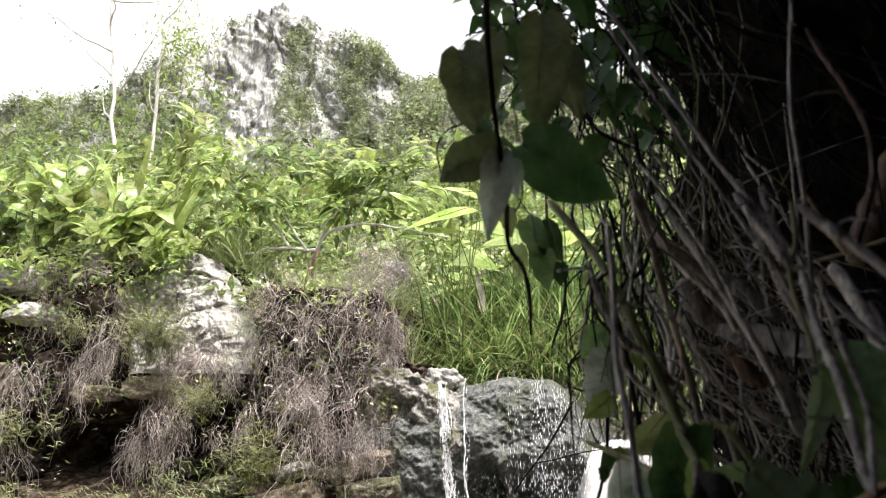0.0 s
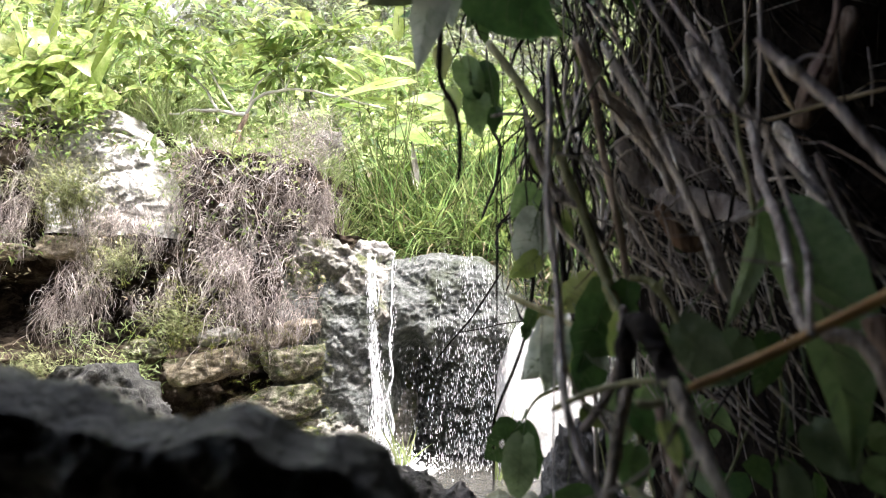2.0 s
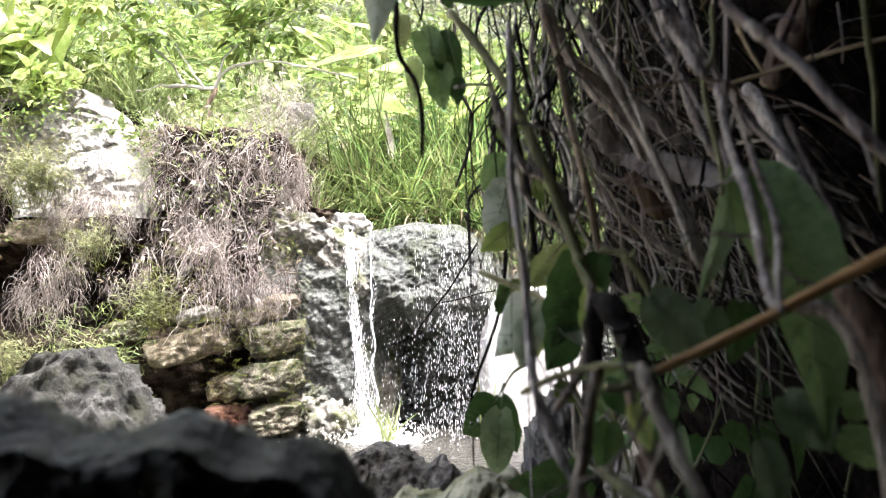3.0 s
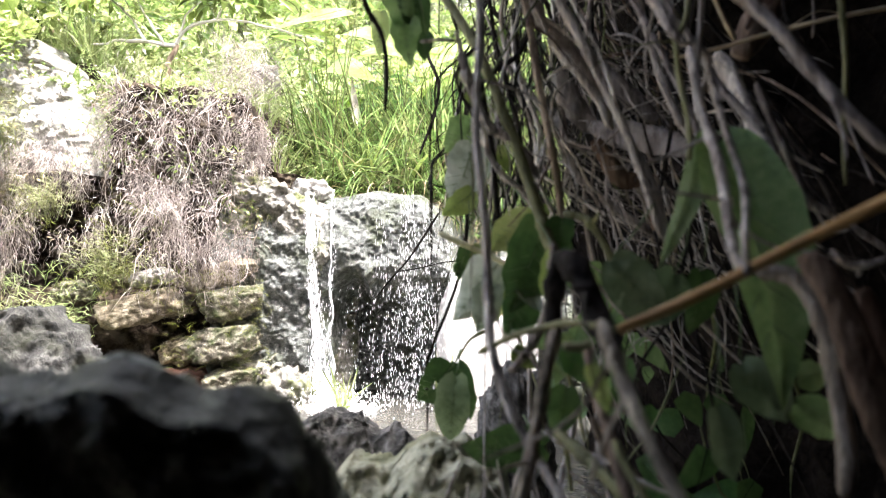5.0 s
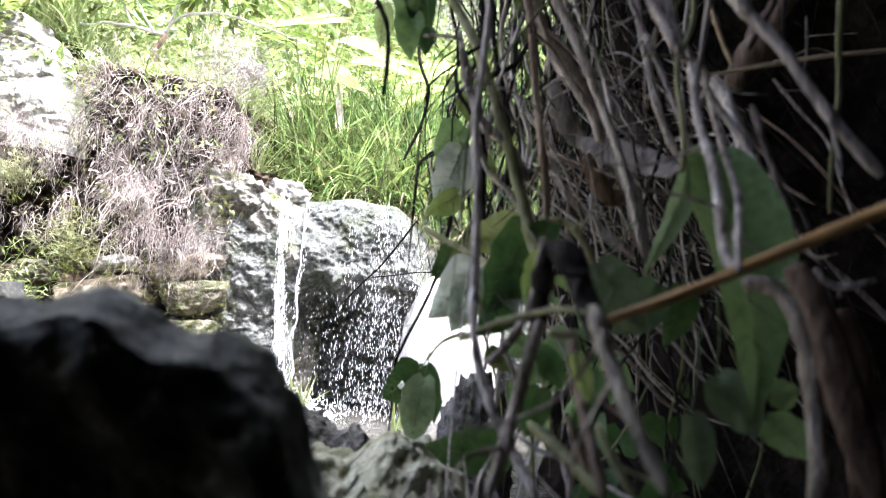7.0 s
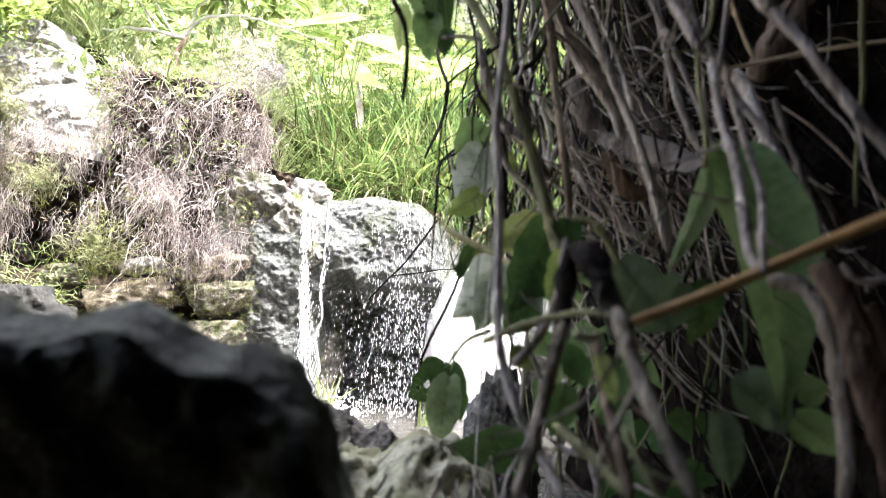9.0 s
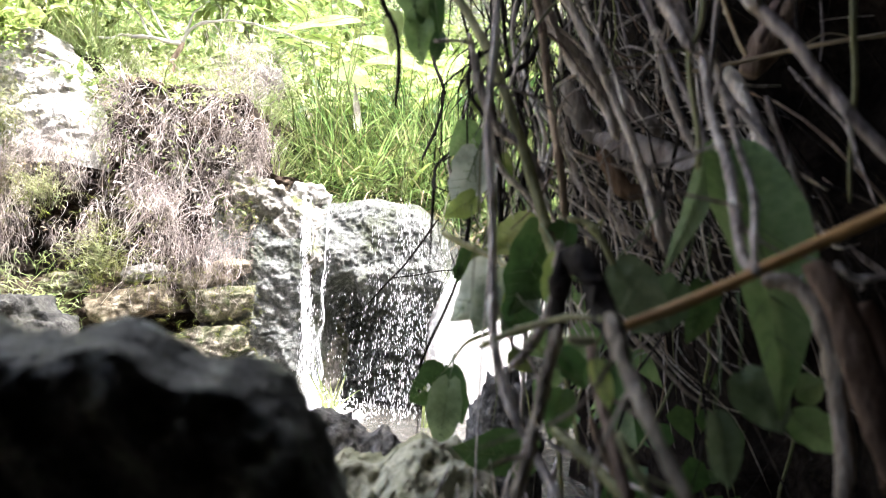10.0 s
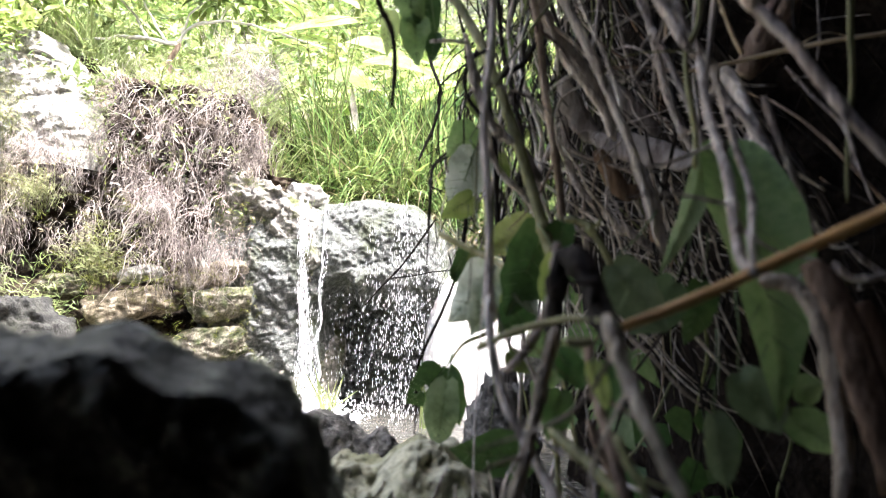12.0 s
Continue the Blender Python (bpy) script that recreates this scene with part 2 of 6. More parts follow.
# ---- mesh helpers ----
class Geo:
    """Collects vertices and faces of one mesh."""

    def __init__(self):
        self.v, self.f = [], []

    def tube(self, pts, r0, r1, sides=6, rough=0.0, seed=0.0, ends=0.0):
        pts = [Vector(p) for p in pts]
        count, start = len(pts), len(self.v)
        up = Vector((0.31, 0.52, 0.8))
        for i, p in enumerate(pts):
            d = (pts[min(i + 1, count - 1)] - pts[max(i - 1, 0)]).normalized()
            a = d.cross(up)
            a = a.normalized() if a.length > 1e-4 else Vector((1, 0, 0))
            b = d.cross(a)
            r = r0 + (r1 - r0) * i / (count - 1)
            if ends:
                r *= 1 - ends * (0.9 if i in (0, count - 1) else 0.45 if i in (1, count - 2) else 0)
            if rough:
                r *= 1 + rough * noise.noise((i * 0.7, seed, 0.0))
            for k in range(sides):
                w = 2 * math.pi * k / sides
                q = r * (1 + (1.8 * rough * noise.noise((i * 0.16, k * 1.3, seed)) if rough else 0))
                self.v.append(p + a * (q * math.cos(w)) + b * (q * math.sin(w)))
        for i in range(count - 1):
            for k in range(sides):
                j = (k + 1) % sides
                self.f.append((start + i * sides + k, start + i * sides + j, start + (i + 1) * sides + j, start + (i + 1) * sides + k))
        self.f.append(tuple(start + k for k in reversed(range(sides))))
        self.f.append(tuple(start + (count - 1) * sides + k for k in range(sides)))

    def leaf(self, base, way, normal, length, width, rows=5, fold=0.25, droop=0.3, shape=0.45, wave=0.0, seed=0.0):
        """A leaf blade: three vertices across, folded on its midrib and bending down along it."""
        d, nrm = Vector(way).normalized(), Vector(normal)
        side = d.cross(nrm)
        side = side.normalized() if side.length > 1e-4 else d.orthogonal().normalized()
        nrm = side.cross(d)
        start, p = len(self.v), Vector(base)
        for i in range(rows + 1):
            s = i / rows
            w = width * 0.5 * (math.sin(math.pi * s ** shape) ** 0.8 if 0 < s < 1 else 0.02)
            bend = nrm * (-droop * length * s * s)
            c = p + d * (length * s * (1 - 0.15 * droop)) + bend
            lift = nrm * (fold * w)
            ripple = nrm * (wave * width * noise.noise((s * 4, seed, 1.0)))
            self.v += [c - side * w + lift + ripple, c, c + side * w + lift - ripple]
        for i in range(rows):
            a = start + 3 * i
            self.f += [(a, a + 1, a + 4, a + 3), (a + 1, a + 2, a + 5, a + 4)]

    def blade(self, base, way, length, width, bend, rows=4):
        """A grass blade that bends over under its own weight."""
        p, d = Vector(base), Vector(way).normalized()
        flat = d.cross((0.2, 0.9, 0.1)).normalized()
        start = len(self.v)
        for i in range(rows + 1):
            s = i / rows
            w = width * 0.5 * (1 - s) ** 0.6 + 0.0004
            self.v += [p - flat * w, p + flat * w]
            d = (d + Vector((0, 0, -bend / rows))).normalized()
            p = p + d * (length / rows)
        for i in range(rows):
            a = start + 2 * i
            self.f.append((a, a + 1, a + 3, a + 2))

    def drop(self, p, r, h):
        start, p = len(self.v), Vector(p)
        self.v += [p + Vector(q) for q in ((r, 0, 0), (0, r, 0), (-r, 0, 0), (0, -r, 0), (0, 0, h * 0.65), (0, 0, -h * 0.35))]
        for k in range(4):
            self.f += [(start + k, start + (k + 1) % 4, start + 4), (start + (k + 1) % 4, start + k, start + 5)]

    def mesh(self, name, mat, smooth=True):
        me = bpy.data.meshes.new(name)
        me.from_pydata([tuple(p) for p in self.v], [], self.f)
        me.materials.append(mat)
        if smooth:
            me.polygons.foreach_set("use_smooth", [True] * len(me.polygons))
        me.update()
        return me


def thing(name, label, category, at=(0, 0, 0), group="", kind=""):
    ob = new(name)
    ob.location = at
    ob.empty_display_size = 0.05
    return tagged(ob, label, category, group, kind)


def part(name, geo, mat, parent, label="", smooth=True):
    ob = new(name, geo if isinstance(geo, bpy.types.Mesh) else geo.mesh(name, mat, smooth))
    ob.parent = parent
    ob.matrix_parent_inverse = Matrix.Translation(parent.location).inverted() if parent.type == "EMPTY" else Matrix()
    if label:
        ob["label"] = label
    return ob


def spline(points, steps=6, wobble=0.0, seed=0.0):
    """A smooth line through the points (Catmull-Rom), with a little waviness."""
    pts = [Vector(p) for p in points]
    ext = [2 * pts[0] - pts[1], *pts, 2 * pts[-1] - pts[-2]]
    out = []
    for i in range(1, len(ext) - 2):
        a, b, c, d = ext[i - 1 : i + 3]
        for k in range(steps):
            t = k / steps
            out.append(0.5 * (2 * b + (c - a) * t + (2 * a - 5 * b + 4 * c - d) * t * t + (3 * b - a - 3 * c + d) * t ** 3))
    out.append(pts[-1])
    if wobble:
        out = [p + wobble * Vector((noise.noise((p.x * 9, p.y * 9, p.z * 9 + seed)), noise.noise((p.x * 9 + 7, p.y * 9, p.z * 9 + seed)),
                                    noise.noise((p.x * 9, p.y * 9 + 5, p.z * 9 + seed)))) for p in out]
    return out


def fbm(p, octaves=5, gain=0.5):
    total, amp, q = 0.0, 1.0, Vector(p)
    for _ in range(octaves):
        total += amp * noise.noise(q)
        q, amp = q * 2.03, amp * gain
    return total


def ridged(p, octaves=5, gain=0.55):
    total, amp, q = 0.0, 1.0, Vector(p)
    for _ in range(octaves):
        total += amp * (1 - 2 * abs(noise.noise(q)))
        q, amp = q * 2.1, amp * gain
    return total


def lerp_table(x, table):
    """Straight lines between the rows (x, value) of a table."""
    if x <= table[0][0]:
        return table[0][1]
    for (a, va), (b, vb) in zip(table, table[1:]):
        if x <= b:
            return va + (vb - va) * (x - a) / (b - a)
    return table[-1][1]


def smooth_step(a, b, x):
    t = min(1.0, max(0.0, (x - a) / (b - a)))
    return t * t * (3 - 2 * t)


def rock(name, at, size, mat, label, seed, turn=0.0, lumps=0.22, crag=0.10, boxy=0.35, subdiv=5, freq=1.0, group="", tilt=0.0, roll=0.0, facets=0):
    """One stone: a rounded block, or one split along a few planes, worn by noise into lumps, ridges and pits."""
    rr = random.Random(int(seed * 10))
    planes = [(Vector([c + rr.uniform(-.25, .25) for c in axis]).normalized(), rr.uniform(.70, .82)) for axis in ((1, 0, 0), (-1, 0, 0), (0, 1, 0), (0, -1, 0), (0, 0, 1), (0, 0, -1))]
    planes += [(Vector((rr.gauss(0, 1), rr.gauss(0, 1), rr.gauss(0, 1))).normalized(), rr.uniform(.78, .98)) for _ in range(facets)]
    bm = bmesh.new()
    bmesh.ops.create_icosphere(bm, subdivisions=subdiv, radius=1)
    off = Vector((seed * 3.7, seed * 1.9, -seed * 2.3))
    for v in bm.verts:
        n0 = v.co.normalized()
        cube = n0 / max(abs(n0.x), abs(n0.y), abs(n0.z))
        q = n0.lerp(cube * 0.85, boxy)
        f = freq
        if facets:
            q = n0 * min([1.4] + [d / n0.dot(p) for p, d in planes if n0.dot(p) > .1])
        w = Vector((n0.x * size[0], n0.y * size[1], n0.z * size[2])) / (size[0] * size[1] * size[2]) ** (1 / 3)
        q *= 1 + lumps * fbm(w * 1.6 * f + off, 3) + crag * (ridged(w * 2.6 * f + off, 5) - 0.6)
        v.co = q
    me = bpy.data.meshes.new(name)
    bm.to_mesh(me)
    bm.free()
    me.materials.append(mat)
    me.polygons.foreach_set("use_smooth", [True] * len(me.polygons))
    ob = new(name, me)
    for v in me.vertices:
        v.co = Vector((v.co.x * size[0] / 2, v.co.y * size[1] / 2, v.co.z * size[2] / 2))
    ob.matrix_world = pose(*at, tilt, roll, turn)
    return tagged(ob, label, "rock", group)


def mound(name, tops, base, y, front, back, mat, label, seed, rough=.012, freq=14.0, cols=160, rows=70, profile=None):
    """A rock whose crest runs across the view: tops gives the crest's height along x; it falls off rounded to the front and the back."""
    g, x0, x1 = Geo(), tops[0][0], tops[-1][0]
    for j in range(rows + 1):
        a = math.pi * j / rows
        for i in range(cols + 1):
            x = x0 + (x1 - x0) * i / cols
            h = max(0.02, lerp_table(x, tops) - base)
            c = -math.cos(a)
            if profile:
                dy, dz = lerp_table(j / rows, [(k, v[0]) for k, v in profile]), lerp_table(j / rows, [(k, v[1]) for k, v in profile])
                p = Vector((x, y + dy, base + h + dz * min(1, h / .5)))
            else:
                p = Vector((x, y + (front if c < 0 else back) * c * (0.35 + 0.65 * min(1, h / .25)), base + h * math.sin(a) ** .42))
            q = p * freq + Vector((seed, -seed, seed * .7))
            d = rough * (fbm(q, 5, .55) + .5 * (ridged(q * 1.7, 4) - .6))
            g.v.append(p + Vector((d * .5, d * (1 if c > 0 else -1), d * .6)))
    w = cols + 1
    g.f = [(j * w + i, j * w + i + 1, (j + 1) * w + i + 1, (j + 1) * w + i) for j in range(rows) for i in range(cols)]
    return tagged(new(name, g.mesh(name, mat)), label, "rock")


# ---- large structure ----
WATER_Z = 0.25


def bank_top(x):
    return lerp_table(x, [(-8, 2.7), (-3.4, 2.42), (-2.3, 2.38), (-2.0, 2.04), (-1.2, 2.04), (-1.02, 1.55), (0.4, 1.58), (1.2, 1.9), (6, 3.0)])


def ridge(x):
    return lerp_table(x, [(-160, 26), (-80, 33), (-57, 36), (-50, 35.6), (-42, 36.2), (-39.2, 37.6), (-36.5, 39.4), (-33.7, 40.2), (-32.5, 41.3), (-30.5, 42.4), (-27.7, 43), (-25, 43.1), (-21.7, 41.7), (-18.9, 40.2), (-16.3, 37.9), (-14.2, 36), (-13, 34.6), (-9.2, 35.3), (0, 34), (20, 30), (120, 25)])


def ground_z(x, y):
    bed = -0.12 + 0.55 * smooth_step(-1.0, -2.1, x) + 0.5 * smooth_step(0.5, 1.1, x) + 0.46 * smooth_step(2.0, 0.9, y)
    # the high bank over and behind the path
    bed += 2.2 * max(smooth_step(1.0, 1.5, x), smooth_step(-1.15, -1.7, y)) * smooth_step(4.6, 4.0, y)
    if y < 4.5:
        return bed + 0.05 * fbm((x, y, 0.0), 3)
    top = bank_top(x) - 0.12
    z = bed + (top - bed) * smooth_step(5.5, 5.85, y)
    z += 0.33 * max(0.0, min(y, 46) - 5.1) + 0.08 * fbm((x * 0.8, y * 0.8, 3.0), 3) * min(1, max(0, y - 5))
    return z + 0.6 * fbm((x * 0.12, y * 0.12, 1.0), 3) * smooth_step(8, 20, y) - 0.10 * max(0, y - 70) * smooth_step(60, 120, y)


def sheet(name, us, vs, place, mat, label, kind="structure", category=""):
    g = Geo()
    g.v = [place(u, v) for v in vs for u in us]
    w = len(us)
    g.f = [(j * w + i, j * w + i + 1, (j + 1) * w + i + 1, (j + 1) * w + i) for j in range(len(vs) - 1) for i in range(w - 1)]
    return tagged(new(name, g.mesh(name, mat)), label, category, "", kind)


def steps(*stops):
    """Values from (start, end, count) stretches, joined."""
    out = []
    for a, b, n in stops:
        out += [a + (b - a) * i / n for i in range(n)]
    return out + [stops[-1][1]]


sheet("ground", steps((-600, -60, 18), (-60, -8, 40), (-8, 4, 80), (4, 60, 30), (60, 600, 18)), steps((-30, -3, 8), (-3, 0, 24), (0, 8, 60), (8, 60, 60), (60, 900, 24)),
      lambda x, y: (x, y, ground_z(x, y)), GROUND, "leaf-littered ground rising from the pool to the hill", category="ground")


# Added glowing sheet in place of the overexposed white sky.
sheet("backdrop", steps((-900, 900, 24)), steps((0, 700, 10)), lambda x, z: (x, 700 - abs(x) * 0.35, z), SKY_GLOW, "glowing white sheet standing in for the overexposed sky", category="sky")


def hill_place(x, s):
    """The limestone hill: from the foot of the face (s = 0) up to the ridge (s = 1) and over it."""
    top, foot = ridge(x), 15.5
    if s <= 1:
        z = foot + (top - foot) * s
        y = 49 + 9 * max(0.0, s) ** 1.6
    else:
        z, y = top - (s - 1) * 14, 58 + (s - 1) * 60
    n = fbm((x * 0.16, s * 2.2, 5.0), 5)
    y += -2.6 * n + (1.1 * ridged((x * 0.5, z * 0.12, 2.0), 5) + 0.5 * ridged((x * 1.7, z * 0.7, 6.0), 4) + 0.3 * ridged((x * 3.6, z * 2.4, 7.0), 3)) * (0.3 if s > 1 else 1)
    return (x + 1.2 * noise.noise((x * 0.3, z * 0.3, 9.0)), y, z + 0.6 * fbm((x * 0.6, s * 3, 8.0), 4) * smooth_step(0.2, 0.9, s))


sheet("karst_hill", steps((-150, -60, 30), (-60, 0, 320), (0, 120, 40)), steps((-0.15, 1, 150), (1, 3, 10)), hill_place, CLIFF,
      "grey limestone hill face streaked white and overgrown with bushes", category="hill")


def bank_place(x, s):
    """The stream bank: a ragged face with a hollow under its overgrown brow."""
    top = bank_top(x)
    z = -0.15 + (top + 0.15) * min(1, s)
    h = min(1, s)
    open_face = lerp_table(z, [(-.15, 4.05), (.6, 4.1), (.80, 4.2), (.90, 4.85), (1.05, 5.35), (1.22, 5.25), (1.40, 4.70), (1.55, 4.48), (2.0, 4.42), (2.4, 4.68)])
    hung_face = lerp_table(z, [(-.15, 4.55), (.88, 4.6), (1.05, 4.85), (1.25, 4.75), (1.45, 4.52), (1.75, 4.42), (2.1, 4.55)])
    y = open_face + (hung_face - open_face) * smooth_step(-1.95, -1.65, x)
    y += 0.45 * smooth_step(1.40, 1.58, z) * smooth_step(-3.0, -2.8, x) * smooth_step(-1.88, -2.0, x)
    if s > 1:
        y, z = max(y, 4.75) + (s - 1) * 3.0, top + (s - 1) * 0.25
    y -= 0.45 * smooth_step(-3.5, -3.9, x) * (0.9 < z < 1.5)
    rough = 0.15 * fbm((x * 1.7, z * 2.3, 0.0), 6, .6) + 0.07 * ridged((x * 4.1, z * 7.5, 4.0), 6, .65)
    pocket = 0.5 * smooth_step(0.25, 0.6, fbm((x * 1.1 + 3, z * 1.4, 6.0), 2))
    return (x + 0.06 * noise.noise((x * 4, z * 4, 1.0)), y - rough + pocket * (h < 1), z + 0.05 * fbm((x * 3, y * 3, s), 3))


sheet("bank", steps((-9, -4, 40), (-4, -0.85, 260)), steps((0, 1, 190), (1, 1.5, 14)), bank_place, BANK_EARTH,
      "crumbling earth and limestone stream bank with dark hollows", category="bank")


def lip_z(x):
    """Height of the waterfall's lip, which rounds off and drops away to the right."""
    return lerp_table(x, [(-1.25, 1.38), (-.80, 1.385), (-.57, 1.425), (-.25, 1.45), (-.12, 1.42), (-.03, 1.34), (.06, 1.20), (.11, 1.08), (.22, .98), (1.2, .95)])


def fall_top(x, y):
    """The wet ground that leads from the lip back to the slope."""
    return lip_z(x) + (1.5 - lip_z(x)) * smooth_step(4.45, 5.3, y)


def fall_place(x, s):
    """The wet rock of the waterfall: a bulging lip over an undercut, standing on a pillar of pale stone."""
    h = min(1, s)
    z = 0.05 + (lip_z(x) - 0.05) * h
    hollow = smooth_step(-0.64, -0.50, x) * smooth_step(0.06, -0.06, x)
    y = 4.36 - 0.16 * math.sin(h ** 1.6 * math.pi) - 0.20 * smooth_step(-0.5, -0.8, x) * (1 - h)
    y += 0.48 * hollow * smooth_step(0.98, 0.74, z + 0.10 * fbm((x * 7, 0.0, 2.0), 3))
    y += 0.10 * smooth_step(0.0, 0.15, x)
    if h > 0.90:
        y += ((h - 0.90) / 0.10) ** 2 * 0.12
    if s > 1:
        y = 4.46 + (s - 1) * 5.0
        z = fall_top(x, y) + 0.02 * noise.noise((x * 5, y * 5, 0))
    rough = 0.09 * fbm((x * 3.2, z * 3.2, 11.0), 3) + 0.024 * ridged((x * 8, z * 8, 2.0), 6) - 0.02 + 0.010 * ridged((x * 23, z * 19, 4.0), 4) + 0.007 * ridged((x * 55, z * 40, 6.0), 3)
    return (x, y - rough * (1 if s <= 1 else .3), z + (0.02 * fbm((x * 6, 0.0, 5.0), 3) if h > .9 else 0))


sheet("waterfall_rock", steps((-1.25, 0.75, 280), (0.75, 1.2, 12)), steps((0, 1, 230), (1, 1.3, 30)), fall_place, WET_ROCK, "wet grey mossy rock face under the waterfall", "", "rock")


def shoulder_place(x, s):
    """Pale pitted limestone between the root-hung bank and the fall."""
    h = min(1.0, s)
    z = 0.1 + (1.34 - 0.35 * (x + 0.9)) * h
    u = (x + 0.90) / 0.36
    y = 4.10 + 0.24 * h + 0.42 * max(0.0, abs(u) - 0.55) ** 2 * 3 + 0.10 * math.sin(h * 9 + x * 4)
    if s > 1:
        y, z = y + (s - 1) * 2.2, z + (s - 1) * 0.1
    y -= 0.13 * fbm((x * 3.2, z * 3.2, 21.0), 6, .6) + 0.032 * ridged((x * 9, z * 9, 22.0), 6, .65) - 0.03
    return (x + 0.05 * noise.noise((x * 5, z * 5, 7.0)), y, z)


sheet("limestone_shoulder", steps((-1.28, -0.52, 130)), steps((0, 1, 200), (1, 1.2, 12)), shoulder_place, LIMESTONE, "pale pitted mossy limestone beside the waterfall", "", "rock")


# Earth wall right of the camera, with an unseen added roof that blocks light.
WALL_ROOF_ROW = [(0.80, -0.3), (0.76, 0.4), (0.70, 0.9), (0.66, 1.35), (0.58, 1.75), (0.44, 2.02), (0.1, 2.14), (-0.35, 2.22), (-0.8, 2.28)]


def wall_roof_place(u, v):
    k = min(int(u), len(WALL_ROOF_ROW) - 2)
    (xa, za), (xb, zb) = WALL_ROOF_ROW[k], WALL_ROOF_ROW[k + 1]
    x, z = xa + (xb - xa) * (u - k), za + (zb - za) * (u - k)
    front = lerp_table(u, [(0, 3.4), (3, 3.2), (4.5, 2.65), (5, 2.3), (6, 1.2), (7, 0.4), (8, 0.12)])
    y = -1.8 + (front + 1.8) * v
    if u < 4.5:
        x += -0.16 * smooth_step(1.0, 1.8, y) + 0.05 * smooth_step(0.8, 0.0, y)
    d = 0.10 * fbm((x * 2, y * 2.4, z * 2.4), 4) + 0.04 * ridged((x * 5, y * 6, z * 6), 3)
    return (x + d * (1 if u < 4.5 else 0.2), y, z + d * (0.2 if u < 4.5 else 1))


wall_roof = sheet("wall_right_overhang", steps((0, 8, 100)), steps((0, 1, 110)), wall_roof_place, SHADE_EARTH, "dark earth wall laced with roots, with an added unseen roof blocking light", category="bank")
wall_roof.modifiers.new("thickness", "SOLIDIFY").thickness = 0.25
# Unseen sheets behind and left of the camera, added to block light.
sheet("wall_back", steps((-0.6, 1.0, 40)), steps((-0.4, 2.4, 50)), lambda x, z: (x, -0.85 - 0.25 * max(0, -x) + 0.12 * fbm((x * 2, z * 2, 0.0), 4), z), SHADE_EARTH,
      "unseen dark face added behind the path to block light", category="bank").modifiers.new("thickness", "SOLIDIFY").thickness = 0.2
sheet("mound_back", steps((-2.6, -0.5, 40)), steps((-0.4, 2.0, 36)), lambda x, z: (x, -0.75 + 0.12 * fbm((x * 2, z * 2, 3.0), 4) - 0.3 * max(0, z), z), SHADE_EARTH,
      "unseen dark sheet added behind the path to block light", category="bank").modifiers.new("thickness", "SOLIDIFY").thickness = 0.3
# Unseen floor, added so no light bounces onto the boulder's front.
sheet("floor_earth", steps((-0.62, 0.62, 40)), steps((-0.85, 0.24, 36)), lambda x, y: (x, y, 0.60 - 0.35 * smooth_step(0.12, 0.24, y) + 0.04 * fbm((x * 4, y * 4, 8.0), 4)), SHADE_EARTH,
      "unseen dark floor added below to stop bounced light", category="ground")
sheet("mound_left", steps((-0.85, 0.22, 30)), steps((-0.4, 2.1, 40)), lambda y, z: (-0.62 - 0.10 * max(0, z - 1) + 0.10 * fbm((y * 2, z * 2, 6.0), 4), y, z), SHADE_EARTH,
      "unseen dark sheet added left of the path to block light", category="bank").modifiers.new("thickness", "SOLIDIFY").thickness = 0.25
sheet("water", steps((-2.2, 1.2, 60)), steps((1.2, 4.9, 70)), lambda x, y: (x, y, WATER_Z + 0.012 * fbm((x * 5, y * 5, 0.0), 3) * smooth_step(1.5, 4.0, y)),
      POOL_WATER, "murky grey-green rippled pool below the waterfall", category="water")

# ---- rocks ----
mound("boulder", [(-.98, .36), (-.85, .56), (-.62, .775), (-.42, .850), (-.31, .867), (-.27, .861), (-.243, .853), (-.227, .846), (-.195, .839), (-.165, .836), (-.150, .842), (-.132, .847), (-.118, .843),
                  (-.105, .835), (-.097, .831), (-.085, .829), (-.070, .832), (-.055, .825), (-.046, .820), (-.036, .809), (-.028, .797), (-.018, .775), (-.009, .760), (.01, .735), (.04, .66), (.08, .52), (.12, .36)], .30, .39, .17, .24, BOULDER,
      "dark weathered mossy boulder close to the path, highlights put into colour", 2.4, .009, 24, 260, 130,
      [(0, (.20, -.56)), (.14, (.12, -.30)), (.26, (.05, -.15)), (.34, (-.012, -.075)), (.42, (-.036, -.042)), (.5, (-.032, -.014)), (.58, (0, 0)), (.66, (.04, -.010)), (.76, (.11, -.05)), (.88, (.2, -.22)), (1, (.22, -.56))])
mound("rock", [(-.20, .40), (-.15, .57), (-.111, .622), (-.089, .645), (-.056, .641), (-.035, .630), (-.017, .650), (.002, .662), (.038, .660), (.062, .664), (.084, .648), (.097, .626), (.123, .598), (.16, .50), (.21, .32)], .15, 1.10, .22, .16, CRAGGY,
      "craggy cream-coloured pitted rock beside the boulder", 5.2, .028, 11, 130, 60)
mound("rock", [(-.42, .35), (-.34, .54), (-.25, .610), (-.221, .620), (-.184, .610), (-.154, .609), (-.123, .587), (-.098, .574), (-.073, .591), (-.046, .585), (-.027, .563), (-.002, .540), (.05, .46), (.09, .30)], .15, 1.62, .14, .14, PITTED,
      "dark pitted rock ridge at the edge of the pool", 7.1, .022, 14, 130, 50)
rock("rock", (-0.05, 1.36, 0.36), (0.20, 0.18, 0.30), CRAGGY, "pitted pale rock lump before the pool", 7.7, 25, .26, .13, .3, freq=1.6)
